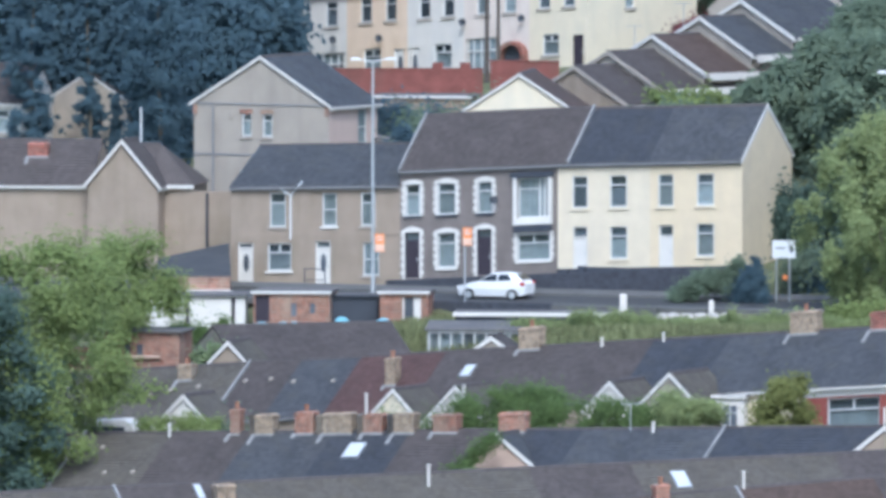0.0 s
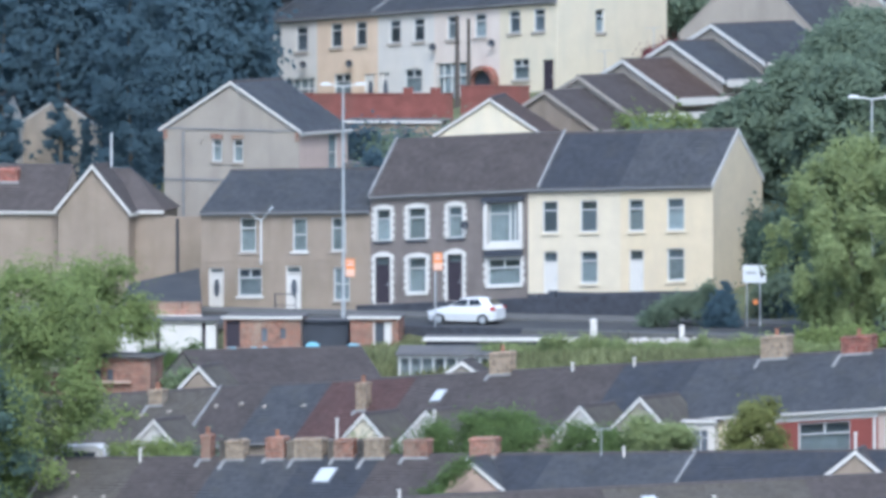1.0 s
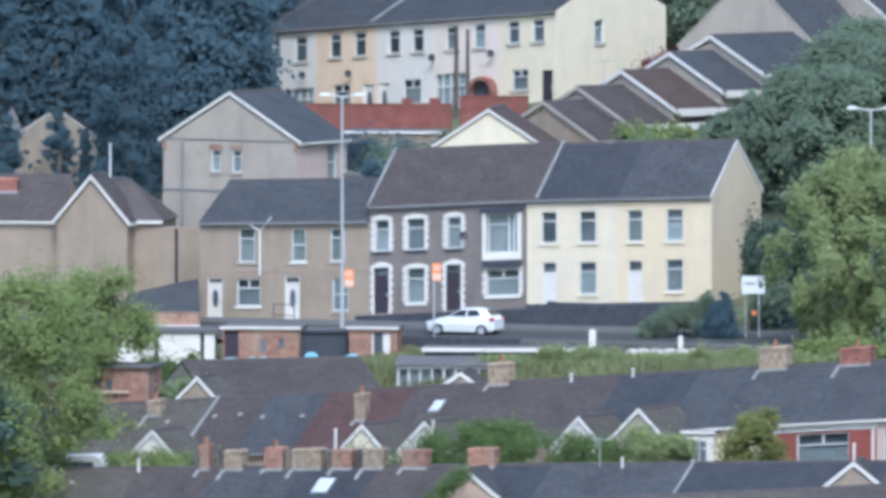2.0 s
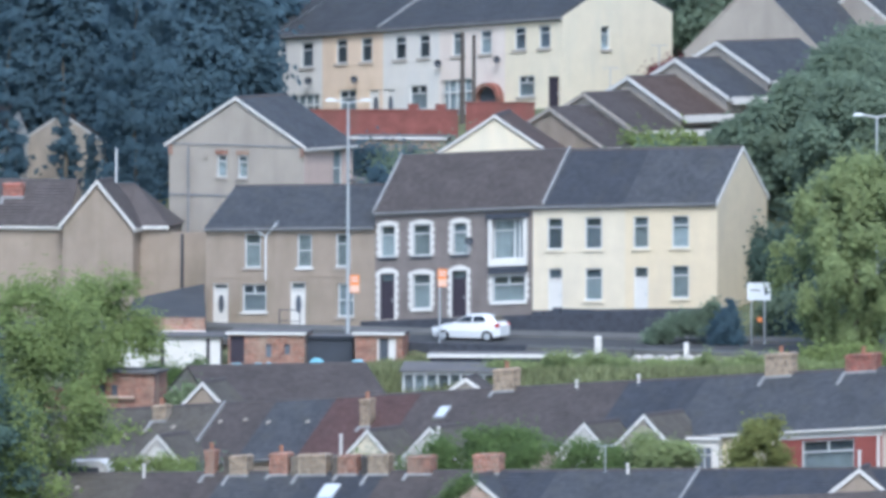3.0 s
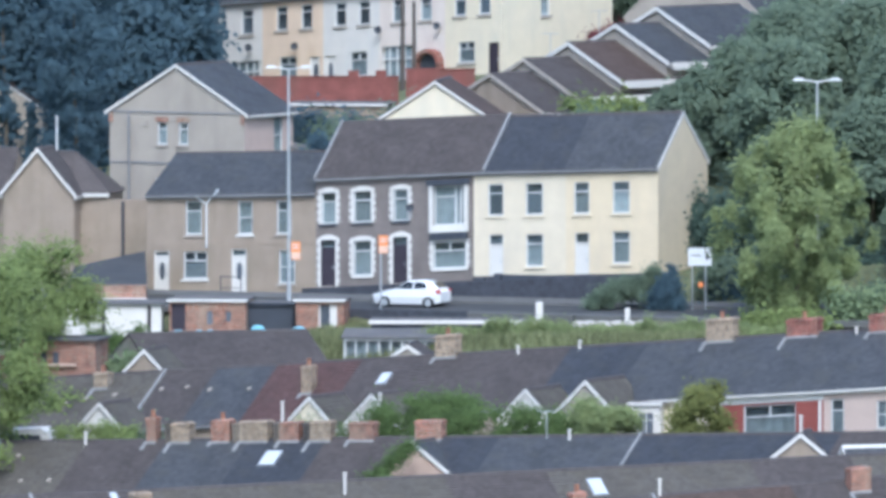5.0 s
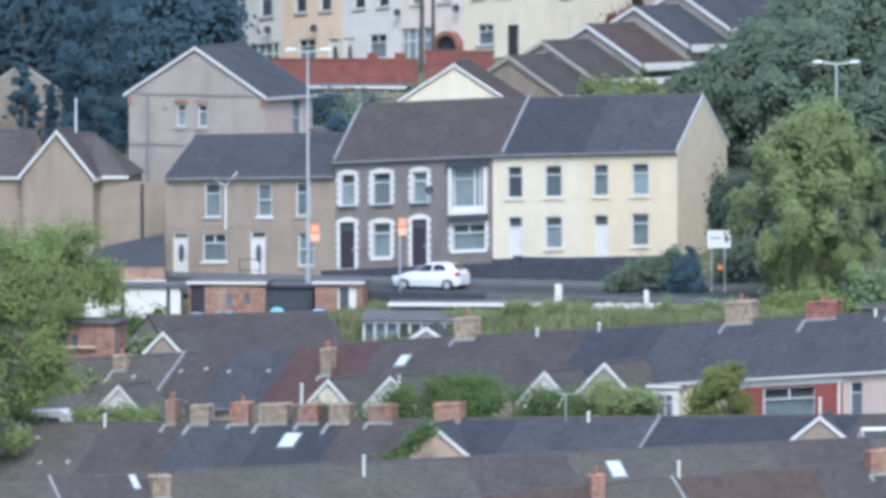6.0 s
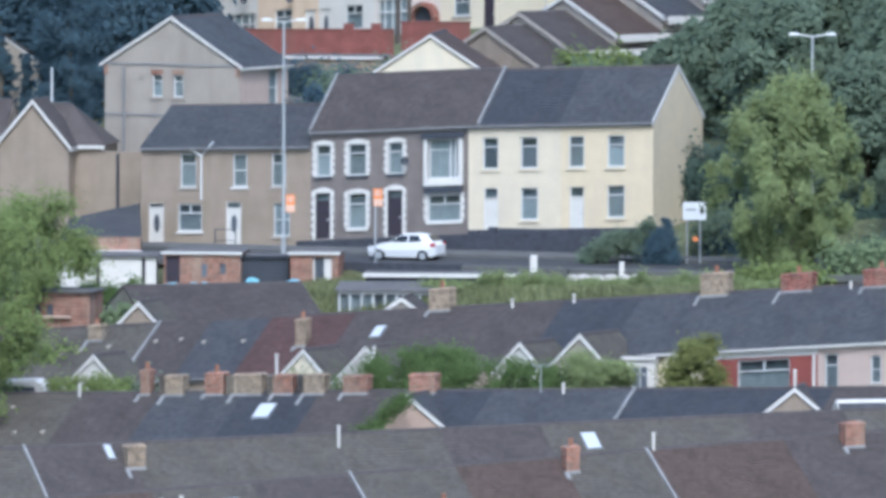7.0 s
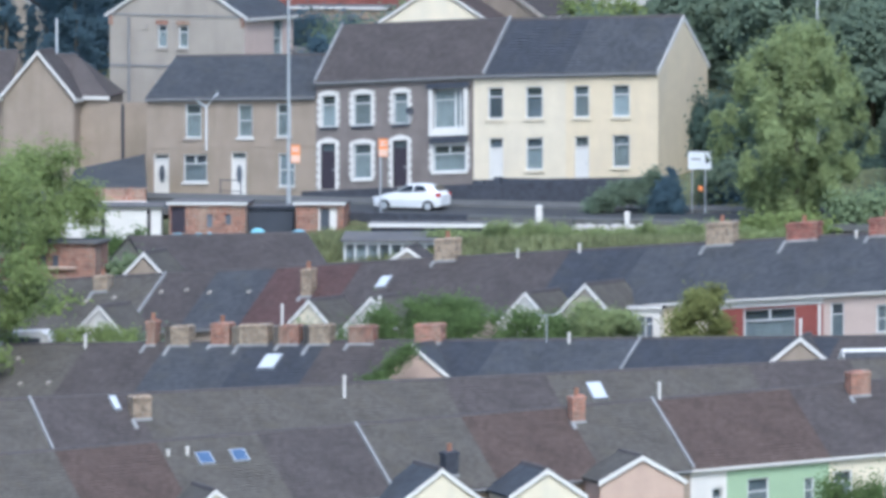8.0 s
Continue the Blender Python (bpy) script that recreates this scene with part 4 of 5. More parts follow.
terrace_top = lambda u: -0.62 + 0.062 * u
street_wall("dark stone retaining wall in front of the grey and cream houses", -4.2, 5.7, -2.15, -1.85, -1.9, lambda u: terrace_top(u) + 0.1, DARKSTONE)
street_wall("dark stone retaining wall with planting in front of the cream houses", 5.7, 16.6, -2.15, -1.85, -1.9, lambda u: terrace_top(u) + 0.05, DARKSTONE)
street_wall("low tan garden wall in front of the tan houses", -14.0, -4.6, -2.15, -1.85, -1.9, lambda u: -1.0 + 0.03 * (u + 4), GREYW)
street_wall("dark stone wall along the lower edge of the street", -3.5, 9.0, -11.3, -11.0, -3.0, lambda u: -1.25, DARKSTONE)
street_wall("grey concrete wall along the lower edge of the street", 9.0, 15.0, -11.3, -11.0, -3.0, lambda u: -1.3, PAVING)

street_wall("low black painted garden wall in front of the cream houses", 7.3, 11.6, -1.8, -1.6, -1.0, lambda u: 0.18, BLACKTRIM, n=4)
for u, top in ((5.8, -0.02), (6.8, 0.22), (12.1, 0.28)):
    street_wall("short dark garden pier at a front path", u, u + 0.4, -1.8, -1.45, -1.0, lambda u: top, BLACKTRIM, name="gate_pier", n=1)


def flat_garage(label, x0, x1, y0, depth, z0, z1, wall, fascia, holes=(), panels=(), turn=-6, name="garage", roof=FELT, slab=0.09):
    w = x1 - x0
    t = thing(name, pose(x0, y0, z0, 0, 0, turn), label, "garage")
    h = z1 - z0
    g = wall_panel(Geo(), lambda a, b, z: (a, b, z), w, -0.8, h, list(holes), 0.2)
    part("front_wall", weld(g), wall, t)
    for a0, a1 in ((0, 0.2), (w - 0.2, w)):
        part("side_wall", Geo().box(a0, a1, 0.201, depth - 0.201, -0.8, h), wall, t)
    part("rear_wall", Geo().box(0, w, depth - 0.2, depth, -0.8, h), wall, t)
    r = part("flat_roof", Geo().box(-0.12, w + 0.12, -0.12, depth + 0.1, h, h + slab), roof, t)
    part("fascia", Geo().box(-0.14, w + 0.14, -0.16, -0.122, h - 0.03, h + slab + 0.02), fascia, r, "pale painted roof edge")
    for nm, a0, a1, c0, c1, mat in panels:
        part(nm, Geo().box(a0, a1, 0.1, 0.16, c0, c1), mat, t)
    return t


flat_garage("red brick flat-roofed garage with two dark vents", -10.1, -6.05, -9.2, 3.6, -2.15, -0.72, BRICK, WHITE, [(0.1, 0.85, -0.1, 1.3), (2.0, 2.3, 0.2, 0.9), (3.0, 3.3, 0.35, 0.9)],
            [("door", 0.05, 0.9, -0.15, 1.32, BROWN), ("vent", 1.95, 2.35, 0.15, 0.95, GLOOM), ("vent", 2.95, 3.35, 0.3, 0.95, GLOOM)])
# its opening is a dark panel, the inner shade put into colour
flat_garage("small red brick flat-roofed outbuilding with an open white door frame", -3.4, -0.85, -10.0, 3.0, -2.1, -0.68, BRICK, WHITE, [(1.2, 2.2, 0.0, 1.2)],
            [("jamb", 1.2, 1.3, 0.0, 1.2, WHITE), ("opening", 1.31, 1.79, 0.0, 1.2, GLOOM), ("door", 1.8, 2.2, 0.0, 1.2, WHITE)])
flat_garage("white painted garage with brown posts and a felt roof", -17.0, -10.53, -9.0, 3.6, -2.3, -0.92, WHITEW, PAVING, [(3.3, 3.5, -0.1, 1.3), (5.72, 5.92, -0.1, 1.3)],
            [("post", 3.25, 3.55, -0.2, 1.35, BROWN), ("post", 5.67, 5.97, -0.2, 1.35, BROWN)], turn=-1)
flat_garage("long low flat-roofed shed with a white roof edge", 0.6, 9.3, -14.2, 2.6, -2.6, -1.62, DARKSTONE, WHITE, turn=-3, name="shed", roof=FELT, slab=0.16)
flat_garage("dark timber lean-to between the garages", -6.0, -3.5, -8.4, 2.0, -2.1, -0.95, BLACKTRIM, BLACKTRIM, turn=-4, name="lean_to")


def box_thing(name, label, category, m, x, y, z, mat):
    t = thing(name, m, label, category)
    part("masonry", Geo().box(0, x, 0, y, 0, z), mat, t)
    return t


w = box_thing("brick_wall", "red brick parapet wall behind the white garage", "wall", pose(-15.4, -5.1, -2.0), 4.0, 0.25, 1.85, BRICK)
part("coping", Geo().box(-0.03, 4.03, -0.03, 0.28, 1.851, 1.90), BRICK, w)
part("ledge", Geo().box(-0.1, 4.06, -0.5, -0.003, 0.95, 1.22), WHITEW, w, "pale painted ledge")


def climbing_lane(front, back, n=8, thick=3.0):
    """A lane that climbs from its front edge to its back edge, each given by its two ends."""
    g = Geo()
    for i in range(n + 1):
        f = i / n
        a, b = Vector(front[0]).lerp(Vector(back[0]), f), Vector(front[1]).lerp(Vector(back[1]), f)
        g.v += [tuple(a), tuple(b), (a.x, a.y, a.z - thick), (b.x, b.y, b.z - thick)]
    for i in range(n):
        k = 4 * i
        g.f += [(k, k + 1, k + 5, k + 4), (k + 1, k + 3, k + 7, k + 5), (k + 2, k, k + 4, k + 6)]
    g.f += [(0, 2, 3, 1)]
    tagged(part("road_lane", g, ASPHALT), "dark asphalt lane climbing beside the lowest house", "road", kind="structure")


climbing_lane([(-15.8, -4.7, -0.3), (-11.35, -4.7, -0.2)], [(-15.4, 4.0, 0.40), (-11.7, 9.0, 0.95)])
tw = box_thing("rendered_wall", "tan rendered yard wall between the houses", "wall", pose(-14.2, 14.2, -0.5, 0, 0, -8), 3.6, 0.3, 4.0, TAN)
part("pipe", Geo().tube((1.25, -0.1, 0.3), (1.25, -0.1, 3.9), 0.08, 0.08, 8), BLACKTRIM, tw, "black drain pipe")

porch = flat_garage("white glazed back porch with a dark blue window", 13.5, 15.0, -49.5, 2.4, -6.3, -3.6, WHITEW, WHITE, [(0.42, 1.15, 1.2, 2.3)], [("window", 0.42, 1.15, 1.2, 2.3, GLOOM)], turn=-12, name="porch", slab=0.1)
part("glazing_bar", Geo().box(0.76, 0.81, 0.06, 0.099, 1.2, 2.3).box(0.42, 0.75, 0.06, 0.099, 1.9, 1.95).box(0.82, 1.15, 0.06, 0.099, 1.9, 1.95), UPVC, porch)

# glazed lean-to below the street
cons = thing("conservatory", pose(-0.85, -18.0, -3.95, 0, 0, -4), "pale glazed lean-to with white frames and a grey roof", "conservatory")
part("base_wall", Geo().box(0, 4.9, 0.02, 0.25, -0.8, 0.45), PALEY, cons)
g = Geo()
for i in range(9):
    g.box(4.9 * i / 8 - 0.05 + (0.05 if i == 0 else -0.05 if i == 8 else 0), 4.9 * i / 8 + 0.05 + (0.05 if i == 0 else -0.05 if i == 8 else 0), 0.02, 0.12, 0.451, 1.62)
g.box(0, 4.9, 0.0, 0.14, 1.621, 1.75).box(0, 4.9, 0.0, 0.14, 0.40, 0.449).box(2.5, 4.3, 0.01, 0.13, 0.85, 0.93)
part("glazing_frame", g, UPVC, cons)
for i in range(8):
    pn = part("pane", Geo().box(4.9 * i / 8 + 0.05, 4.9 * (i + 1) / 8 - 0.05, 0.06, 0.07, 0.452, 1.62), GLASS, cons)
    pn.visible_shadow = False
    part("blind", Geo().box(4.9 * i / 8 + 0.05, 4.9 * (i + 1) / 8 - 0.05, 0.3, 0.32, 0.46, 1.6), CURTAIN, pn)
g = Geo().hexa([(-0.15, -0.15, 1.76), (5.05, -0.15, 1.76), (5.05, 3.2, 2.05), (-0.15, 3.2, 2.05), (-0.15, -0.15, 1.84), (5.05, -0.15, 1.84), (5.05, 3.2, 2.13), (-0.15, 3.2, 2.13)])
part("roof", g, FELT, cons)
for a0, a1 in ((0, 0.12), (4.78, 4.9)):
    part("side_wall", Geo().box(a0, a1, 0.26, 3.1, -0.8, 1.75), PALEY, cons)

house("low hall with a broad grey slate roof and plain walls", pose(-10.6, -25.6, -6.35, 0, 0, 20), 9.9, 8.6, 2.6, 1.95, GREYTAN, SLATE2, [], 0.0, name="hall", category="hall", seed=300, gutter=PIPE, base=3)
bw = box_thing("brick_wall", "weathered red brick garden wall among the trees", "wall", pose(-19.5, -22.0, -5.0, 0, 0, -10), 5.5, 0.25, 2.2, BRICK)
bo = thing("outbuilding", pose(-17.6, -25.5, -7.4, 0, 0, -12), "tall brick back building with a ledge and small openings", "outbuilding")
part("masonry", Geo().box(0, 4.0, 0, 3.0, 0, 5.6), BRICK, bo)
part("ledge", Geo().box(-0.05, 3.0, -0.25, -0.003, 4.3, 4.42), ROSE, bo)
# dark plates on the brick, with the shade of the openings painted in
for x in (1.1, 1.75):
    part("opening", Geo().box(x, x + 0.3, -0.02, -0.003, 4.43, 5.0), GLOOM, bo)
part("roof", Geo().box(-0.15, 4.15, -0.2, 3.15, 5.601, 5.72), FELT, bo)
van = thing("caravan", pose(-18.4, -41.5, -8.0, 0, 0, -12), "white caravan parked behind a row of houses", "caravan")
g = Geo()
prof = [(0, 0.5), (0.1, 1.6), (0.5, 2.05), (2.3, 2.15), (2.7, 1.9), (2.85, 1.4), (2.85, 0.5)]
g.add([(x, y, z + 0.6) for y in (0, 1.9) for x, z in prof], [tuple(range(6, -1, -1)), tuple(range(7, 14))] + [(i, i + 1, i + 8, i + 7) for i in range(6)] + [(6, 0, 7, 13)])
part("body", g, WHITEW, van)
part("window", Geo().box(0.5, 2.3, -0.02, -0.003, 1.9, 2.4), GLOOM, van)
part("chassis", Geo().box(0.2, 2.6, 0.2, 1.7, -3.0, 1.05), DARKSTONE, van)


def street_lamp(label, x, y, z, h, arm, two=True):
    t = thing("street_lamp", pose(x, y, z), label, "street lamp")
    part("column", Geo().tube((0, 0, 0), (0, 0, 1.4), 0.13, 0.12, 12).tube((0, 0, 1.4), (0, 0, h), 0.1, 0.06, 12), METAL, t)
    part("door", Geo().box(-0.06, 0.06, -0.14, -0.12, 0.5, 1.1), METAL, t)
    for s in (-1, 1):
        a = part("arm", Geo().tube((0, 0, h - 0.02), (s * arm, 0, h + 0.1), 0.04, 0.035, 8), METAL, t)
        g = Geo()
        prof = [(0, 0.0), (0.12, 0.13), (0.45, 0.16), (0.62, 0.06), (0.62, 0.0)]
        g.add([(s * (arm - 0.1 + px), py, h + 0.06 + pz) for py in (-0.14, 0.14) for px, pz in prof],
              [(0, 1, 2, 3, 4), (9, 8, 7, 6, 5)] + [(i, i + 5, i + 6, i + 1) for i in range(4)] + [(4, 9, 5, 0)])
        part("lantern", g, SIGNWHITE, a, "pale lantern head")
    return t


street_lamp("tall galvanised double-headed street lamp beside the street", -3.79, -5.0, -1.45, 12.85, 0.7)
street_lamp("tall galvanised double-headed street lamp rising above the trees", 24.3, -7.5, -1.5, 12.3, 0.75)


def poster_sign(label, x, y, z, pole, w=0.5, h=0.95):
    """Orange and white notice whose writing is too small to read."""
    t = thing("notice_sign", pose(x, y, z, 0, 0, -8), label, "sign")
    part("panel", Geo().box(-w / 2, w / 2, -0.03, 0.0, 0, h), ORANGE, t)
    part("lower_panel", Geo().box(-w / 2 + 0.02, w / 2 - 0.02, -0.036, -0.031, 0.04, h * 0.42), material("faded orange print", (0.75, 0.52, 0.4), 0.6, 0.1), t)
    part("bar", Geo().box(-w / 2 + 0.08, w / 2 - 0.08, -0.038, -0.031, h * 0.62, h * 0.7).box(-w / 2 + 0.08, w / 2 - 0.08, -0.038, -0.031, h * 0.8, h * 0.87), WHITE, t)
    if pole:
        part("post", Geo().tube((-w * 0.3, 0.05, -pole), (-w * 0.3, 0.05, h), 0.045, 0.045, 8), METAL, t)
    else:
        part("bracket", Geo().box(-w / 2 - 0.2, -w / 2, -0.02, 0.02, h * 0.2, h * 0.3).box(-w / 2 - 0.2, -w / 2, -0.02, 0.02, h * 0.7, h * 0.8), METAL, t)
    return t


poster_sign("orange and white notice fixed to the lamp column", -3.42, -5.05, 1.25, 0)
poster_sign("orange and white notice on its own steel post", 1.25, -5.5, 1.6, 3.0)

sg = thing("road_sign", pose(17.46, -7.0, -1.5), "white rectangular road sign on two steel posts", "sign")
part("panel", Geo().box(0, 1.24, -0.03, 0.0, 2.5, 3.45), SIGNWHITE, sg)
part("arrow", Geo().add([(0.88, -0.037, 3.0), (1.0, -0.037, 2.75), (1.14, -0.037, 2.95), (1.02, -0.037, 3.3), (0.88, -0.031, 3.0), (1.0, -0.031, 2.75), (1.14, -0.031, 2.95), (1.02, -0.031, 3.3)],
                        [(0, 1, 2, 3), (0, 4, 5, 1), (1, 5, 6, 2), (2, 6, 7, 3), (3, 7, 4, 0)]), BLACKTRIM, sg, "dark direction symbol")
part("bar", Geo().box(0.15, 0.7, -0.037, -0.031, 3.0, 3.08), PIPE, sg, "small line of dark writing")
for x in (0.22, 0.92):
    part("post", Geo().tube((x, 0.06, -0.3), (x, 0.06, 3.4), 0.045, 0.045, 8), METAL, sg)
part("plate", Geo().box(0.55, 0.8, 0.0, 0.02, 1.35, 1.6), ORANGE, sg, "small orange plate")


def post(label, x, y, z, w, h, mat):
    t = thing("bollard", pose(x, y, z), label, "post")
    part("shaft", Geo().box(-w / 2, w / 2, -w / 2, w / 2, -0.5, h - 0.1), mat, t)
    part("cap", Geo().hexa([(-w / 2 - 0.03, -w / 2 - 0.03, h - 0.1), (w / 2 + 0.03, -w / 2 - 0.03, h - 0.1), (w / 2 + 0.03, w / 2 + 0.03, h - 0.1), (-w / 2 - 0.03, w / 2 + 0.03, h - 0.1),
                            (-w / 4, -w / 4, h), (w / 4, -w / 4, h), (w / 4, w / 4, h), (-w / 4, w / 4, h)]), mat, t)


post("white painted concrete gate post", 9.45, -13.0, -1.55, 0.36, 1.0, WHITEW)
post("white painted concrete post beside the verge", 14.1, -13.0, -1.6, 0.26, 0.72, WHITEW)
post("thin white marker post in the grass", 13.6, -17.5, -2.3, 0.12, 0.7, WHITEW)


def lump(name, label, category, x, y, z, sx, sy, sz, mat, seed, group=""):
    """A rounded uneven stone or sack."""
    rs = random.Random(seed)
    bm = bmesh.new()
    bmesh.ops.create_icosphere(bm, subdivisions=2, radius=1.0)
    for v in bm.verts:
        k = 1 + 0.18 * noise.noise(v.co * 1.7 + Vector((seed, 0, 0)))
        v.co = Vector((v.co.x * sx * k, v.co.y * sy * k, max(-0.5, v.co.z * k) * sz))
    me = bpy.data.meshes.new(name)
    bm.to_mesh(me)
    bm.free()
    me.materials.append(mat)
    ob = new(name, me)
    ob.matrix_world = pose(x, y, z, 0, 0, rs.uniform(-30, 30))
    tagged(ob, label, category, group)


PALEROCK = material("pale limestone", (0.40, 0.375, 0.345), 0.9, 0.2, 2.0, 9, 0.4)
TARP = material("turquoise plastic sheet", (0.22, 0.48, 0.58), 0.4, 0.15, 3.0, 9, 0.3)
for i, (x, s) in enumerate([(11.5, 0.45), (12.1, 0.6), (12.8, 0.5), (13.5, 0.55), (14.2, 0.5), (14.8, 0.35)]):
    lump("boulder", "pale rounded boulder at the edge of the verge", "rock", x, -13.5 + 0.2 * (i % 2), -1.78, s * 0.9, 0.4, 0.26, PALEROCK, i + 3, "row of pale boulders")
for i, (x, y, s) in enumerate([(-9.6, -10.6, 0.7), (-8.5, -10.7, 0.35), (-7.9, -10.8, 0.3), (-5.4, -9.6, 0.4), (-3.2, -11.0, 0.45)]):
    lump("tarpaulin", "turquoise plastic sheeting heaped on the ground", "sheeting", x, y, land(x, y) + 0.12, s, 0.4, 0.3, TARP, i + 13, "heaps of sheeting")


# ---- car ----
def car(label, m, paint):
    """A small hatchback; its nose points along -x."""
    t = thing("car", m, label, "car")
    st = [(-2.0, 0.55, 0.35, 0.62, 0.55, 0.63), (-1.9, 0.75, 0.25, 0.72, 0.7, 0.74), (-1.2, 0.85, 0.22, 0.92, 0.72, 0.95), (-0.75, 0.86, 0.22, 0.98, 0.68, 1.02), (0.0, 0.87, 0.22, 1.0, 0.6, 1.46),
          (0.7, 0.87, 0.22, 1.02, 0.6, 1.5), (1.35, 0.86, 0.24, 1.04, 0.57, 1.42), (1.78, 0.82, 0.28, 1.02, 0.6, 1.06), (1.95, 0.7, 0.35, 0.85, 0.55, 0.9)]
    g = Geo()
    for x, hw, zb, zl, hr, zt in st:
        g.v += [(x, -hw * 0.9, zb), (x, -hw, (zb + zl) / 2), (x, -hw * 0.97, zl), (x, -hr, zt - 0.03), (x, -hr * 0.6, zt), (x, hr * 0.6, zt), (x, hr, zt - 0.03), (x, hw * 0.97, zl), (x, hw, (zb + zl) / 2), (x, hw * 0.9, zb)]
    n = 10
    for i in range(len(st) - 1):
        g.f += [(i * n + j, i * n + (j + 1) % n, (i + 1) * n + (j + 1) % n, (i + 1) * n + j) for j in range(n)]
    g.f += [tuple(range(n - 1, -1, -1)), tuple(range((len(st) - 1) * n, len(st) * n))]
    body = part("body", g, paint, t, smooth=False)
    for nm, pts in (("side_window", [(-0.6, 1.04), (-0.02, 1.38), (0.35, 1.40), (0.35, 1.04)]), ("rear_side_window", [(0.43, 1.04), (0.43, 1.40), (0.95, 1.40), (1.2, 1.1)])):
        for s in (-1, 1):
            y = lambda z: s * (0.862 - (z - 1.0) * 0.55 + 0.012)
            g = Geo().add([(x, y(z), z) for x, z in pts] + [(x, y(z) - s * 0.03, z) for x, z in pts], [(0, 1, 2, 3), (7, 6, 5, 4), (0, 4, 5, 1), (1, 5, 6, 2), (2, 6, 7, 3), (3, 7, 4, 0)])
            part(nm, g, CARGLASS, body, "dark tinted glass")
    part("windscreen", Geo().hexa([(-0.74, -0.6, 1.06), (-0.74, 0.6, 1.06), (-0.1, 0.52, 1.43), (-0.1, -0.52, 1.43), (-0.77, -0.6, 1.08), (-0.77, 0.6, 1.08), (-0.13, 0.52, 1.45), (-0.13, -0.52, 1.45)]), CARGLASS, body)
    part("rear_window", Geo().hexa([(1.42, -0.5, 1.4), (1.42, 0.5, 1.4), (1.74, 0.55, 1.1), (1.74, -0.55, 1.1), (1.45, -0.5, 1.42), (1.45, 0.5, 1.42), (1.77, 0.55, 1.12), (1.77, -0.55, 1.12)]), CARGLASS, body)
    for s in (-1, 1):
        part("tail_light", Geo().box(1.7, 1.92, *sorted((s * 0.62, s * 0.85)), 0.82, 1.0), TAIL, body, "red tail light")
        part("headlight", Geo().box(-1.93, -1.7, *sorted((s * 0.5, s * 0.77)), 0.6, 0.74), SIGNWHITE, body)
        for x in (-1.25, 1.25):
            wh = part("tyre", Geo().tube((x, s * 0.68, 0.31), (x, s * 0.88, 0.31), 0.31, 0.31, 18), RUBBER, t)
            part("rim", Geo().tube((x, s * 0.87, 0.31), (x, s * 0.892, 0.31), 0.2, 0.19, 14), METAL, wh)
    return t


CARGLASS = material("dark tinted car glass", (0.02, 0.025, 0.03), 0.08, 0.05, bump=0, spec=0.6)
TAIL = material("red lamp plastic", (0.45, 0.02, 0.02), 0.25, 0.05, bump=0)
RUBBER = material("black tyre rubber", (0.02, 0.02, 0.02), 0.8, 0.1)
CARWHITE = material("white car paint", (0.78, 0.79, 0.8), 0.25, 0.03, bump=0, spec=0.6)
um, vm = 3.6, -5.6
cm = main_pose(um, vm, 0.05)
car("white three-door hatchback on the street below the terrace", cm, CARWHITE)

# ---- behind the terrace ----
bwall = thing("brick_wall", pose(-7.4, 38.0, 7.0), "long red brick garden wall below the pastel terrace", "wall")
part("masonry", Geo().box(0, 9.6, 0, 0.25, -2.0, 2.2), DULLRED, bwall)
part("coping", Geo().box(-0.05, 9.65, -0.05, 0.3, 2.201, 2.28), DULLRED, bwall)
for x in (7.05, 8.6):
    part("pier", Geo().box(x - 0.3, x + 0.3, -0.06, -0.003, -1.5, 2.6), DULLRED, bwall)
bwall = thing("brick_wall", pose(2.62, 37.6, 7.6), "bright red brick garden wall below the cream end house", "wall")
part("masonry", Geo().box(0, 3.9, 0, 0.25, -2.5, 2.05), DULLRED, bwall)
part("coping", Geo().box(-0.05, 3.95, -0.05, 0.3, 2.051, 2.12), DULLRED, bwall)
flat_garage("low flat-roofed garage with a white roof edge behind the terrace", -3.9, 1.5, 34.0, 4.0, 4.8, 7.8, OLDBRICK, WHITE, turn=-8)
pk = thing("shed", pose(-4.3, 24.0, 4.0, 0, 0, -20), "weathered garden shed with a sloping roof", "shed")
part("wall", Geo().box(0, 2.8, 0, 2, 0, 1.6), GREYTAN, pk)
part("roof", Geo().hexa([(-0.1, -0.1, 1.95), (2.9, -0.1, 1.35), (2.9, 2.1, 1.35), (-0.1, 2.1, 1.95), (-0.1, -0.1, 2.1), (2.9, -0.1, 1.5), (2.9, 2.1, 1.5), (-0.1, 2.1, 2.1)]), FELT, pk)


def pole(label, x, y, z, h, r, mat, name="telegraph_pole"):
    t = thing(name, pose(x, y, z), label, "pole")
    part("shaft", Geo().tube((0, 0, -0.3), (0, 0, h), r, r * 0.75, 10), mat, t)
    return t


WOOD = material("weathered pole timber", (0.10, 0.085, 0.075), 0.9, 0.25)
pole("dark timber telegraph pole below the pastel terrace", 2.45, 43.0, 6.5, 7.0, 0.16, WOOD)
pole("dark timber telegraph pole beside the pink house", 3.1, 43.6, 7.3, 6.0, 0.13, WOOD)
pole("thin white mast behind the gabled house", -16.75, 21.0, 2.9, 4.9, 0.06, SIGNWHITE, "mast")


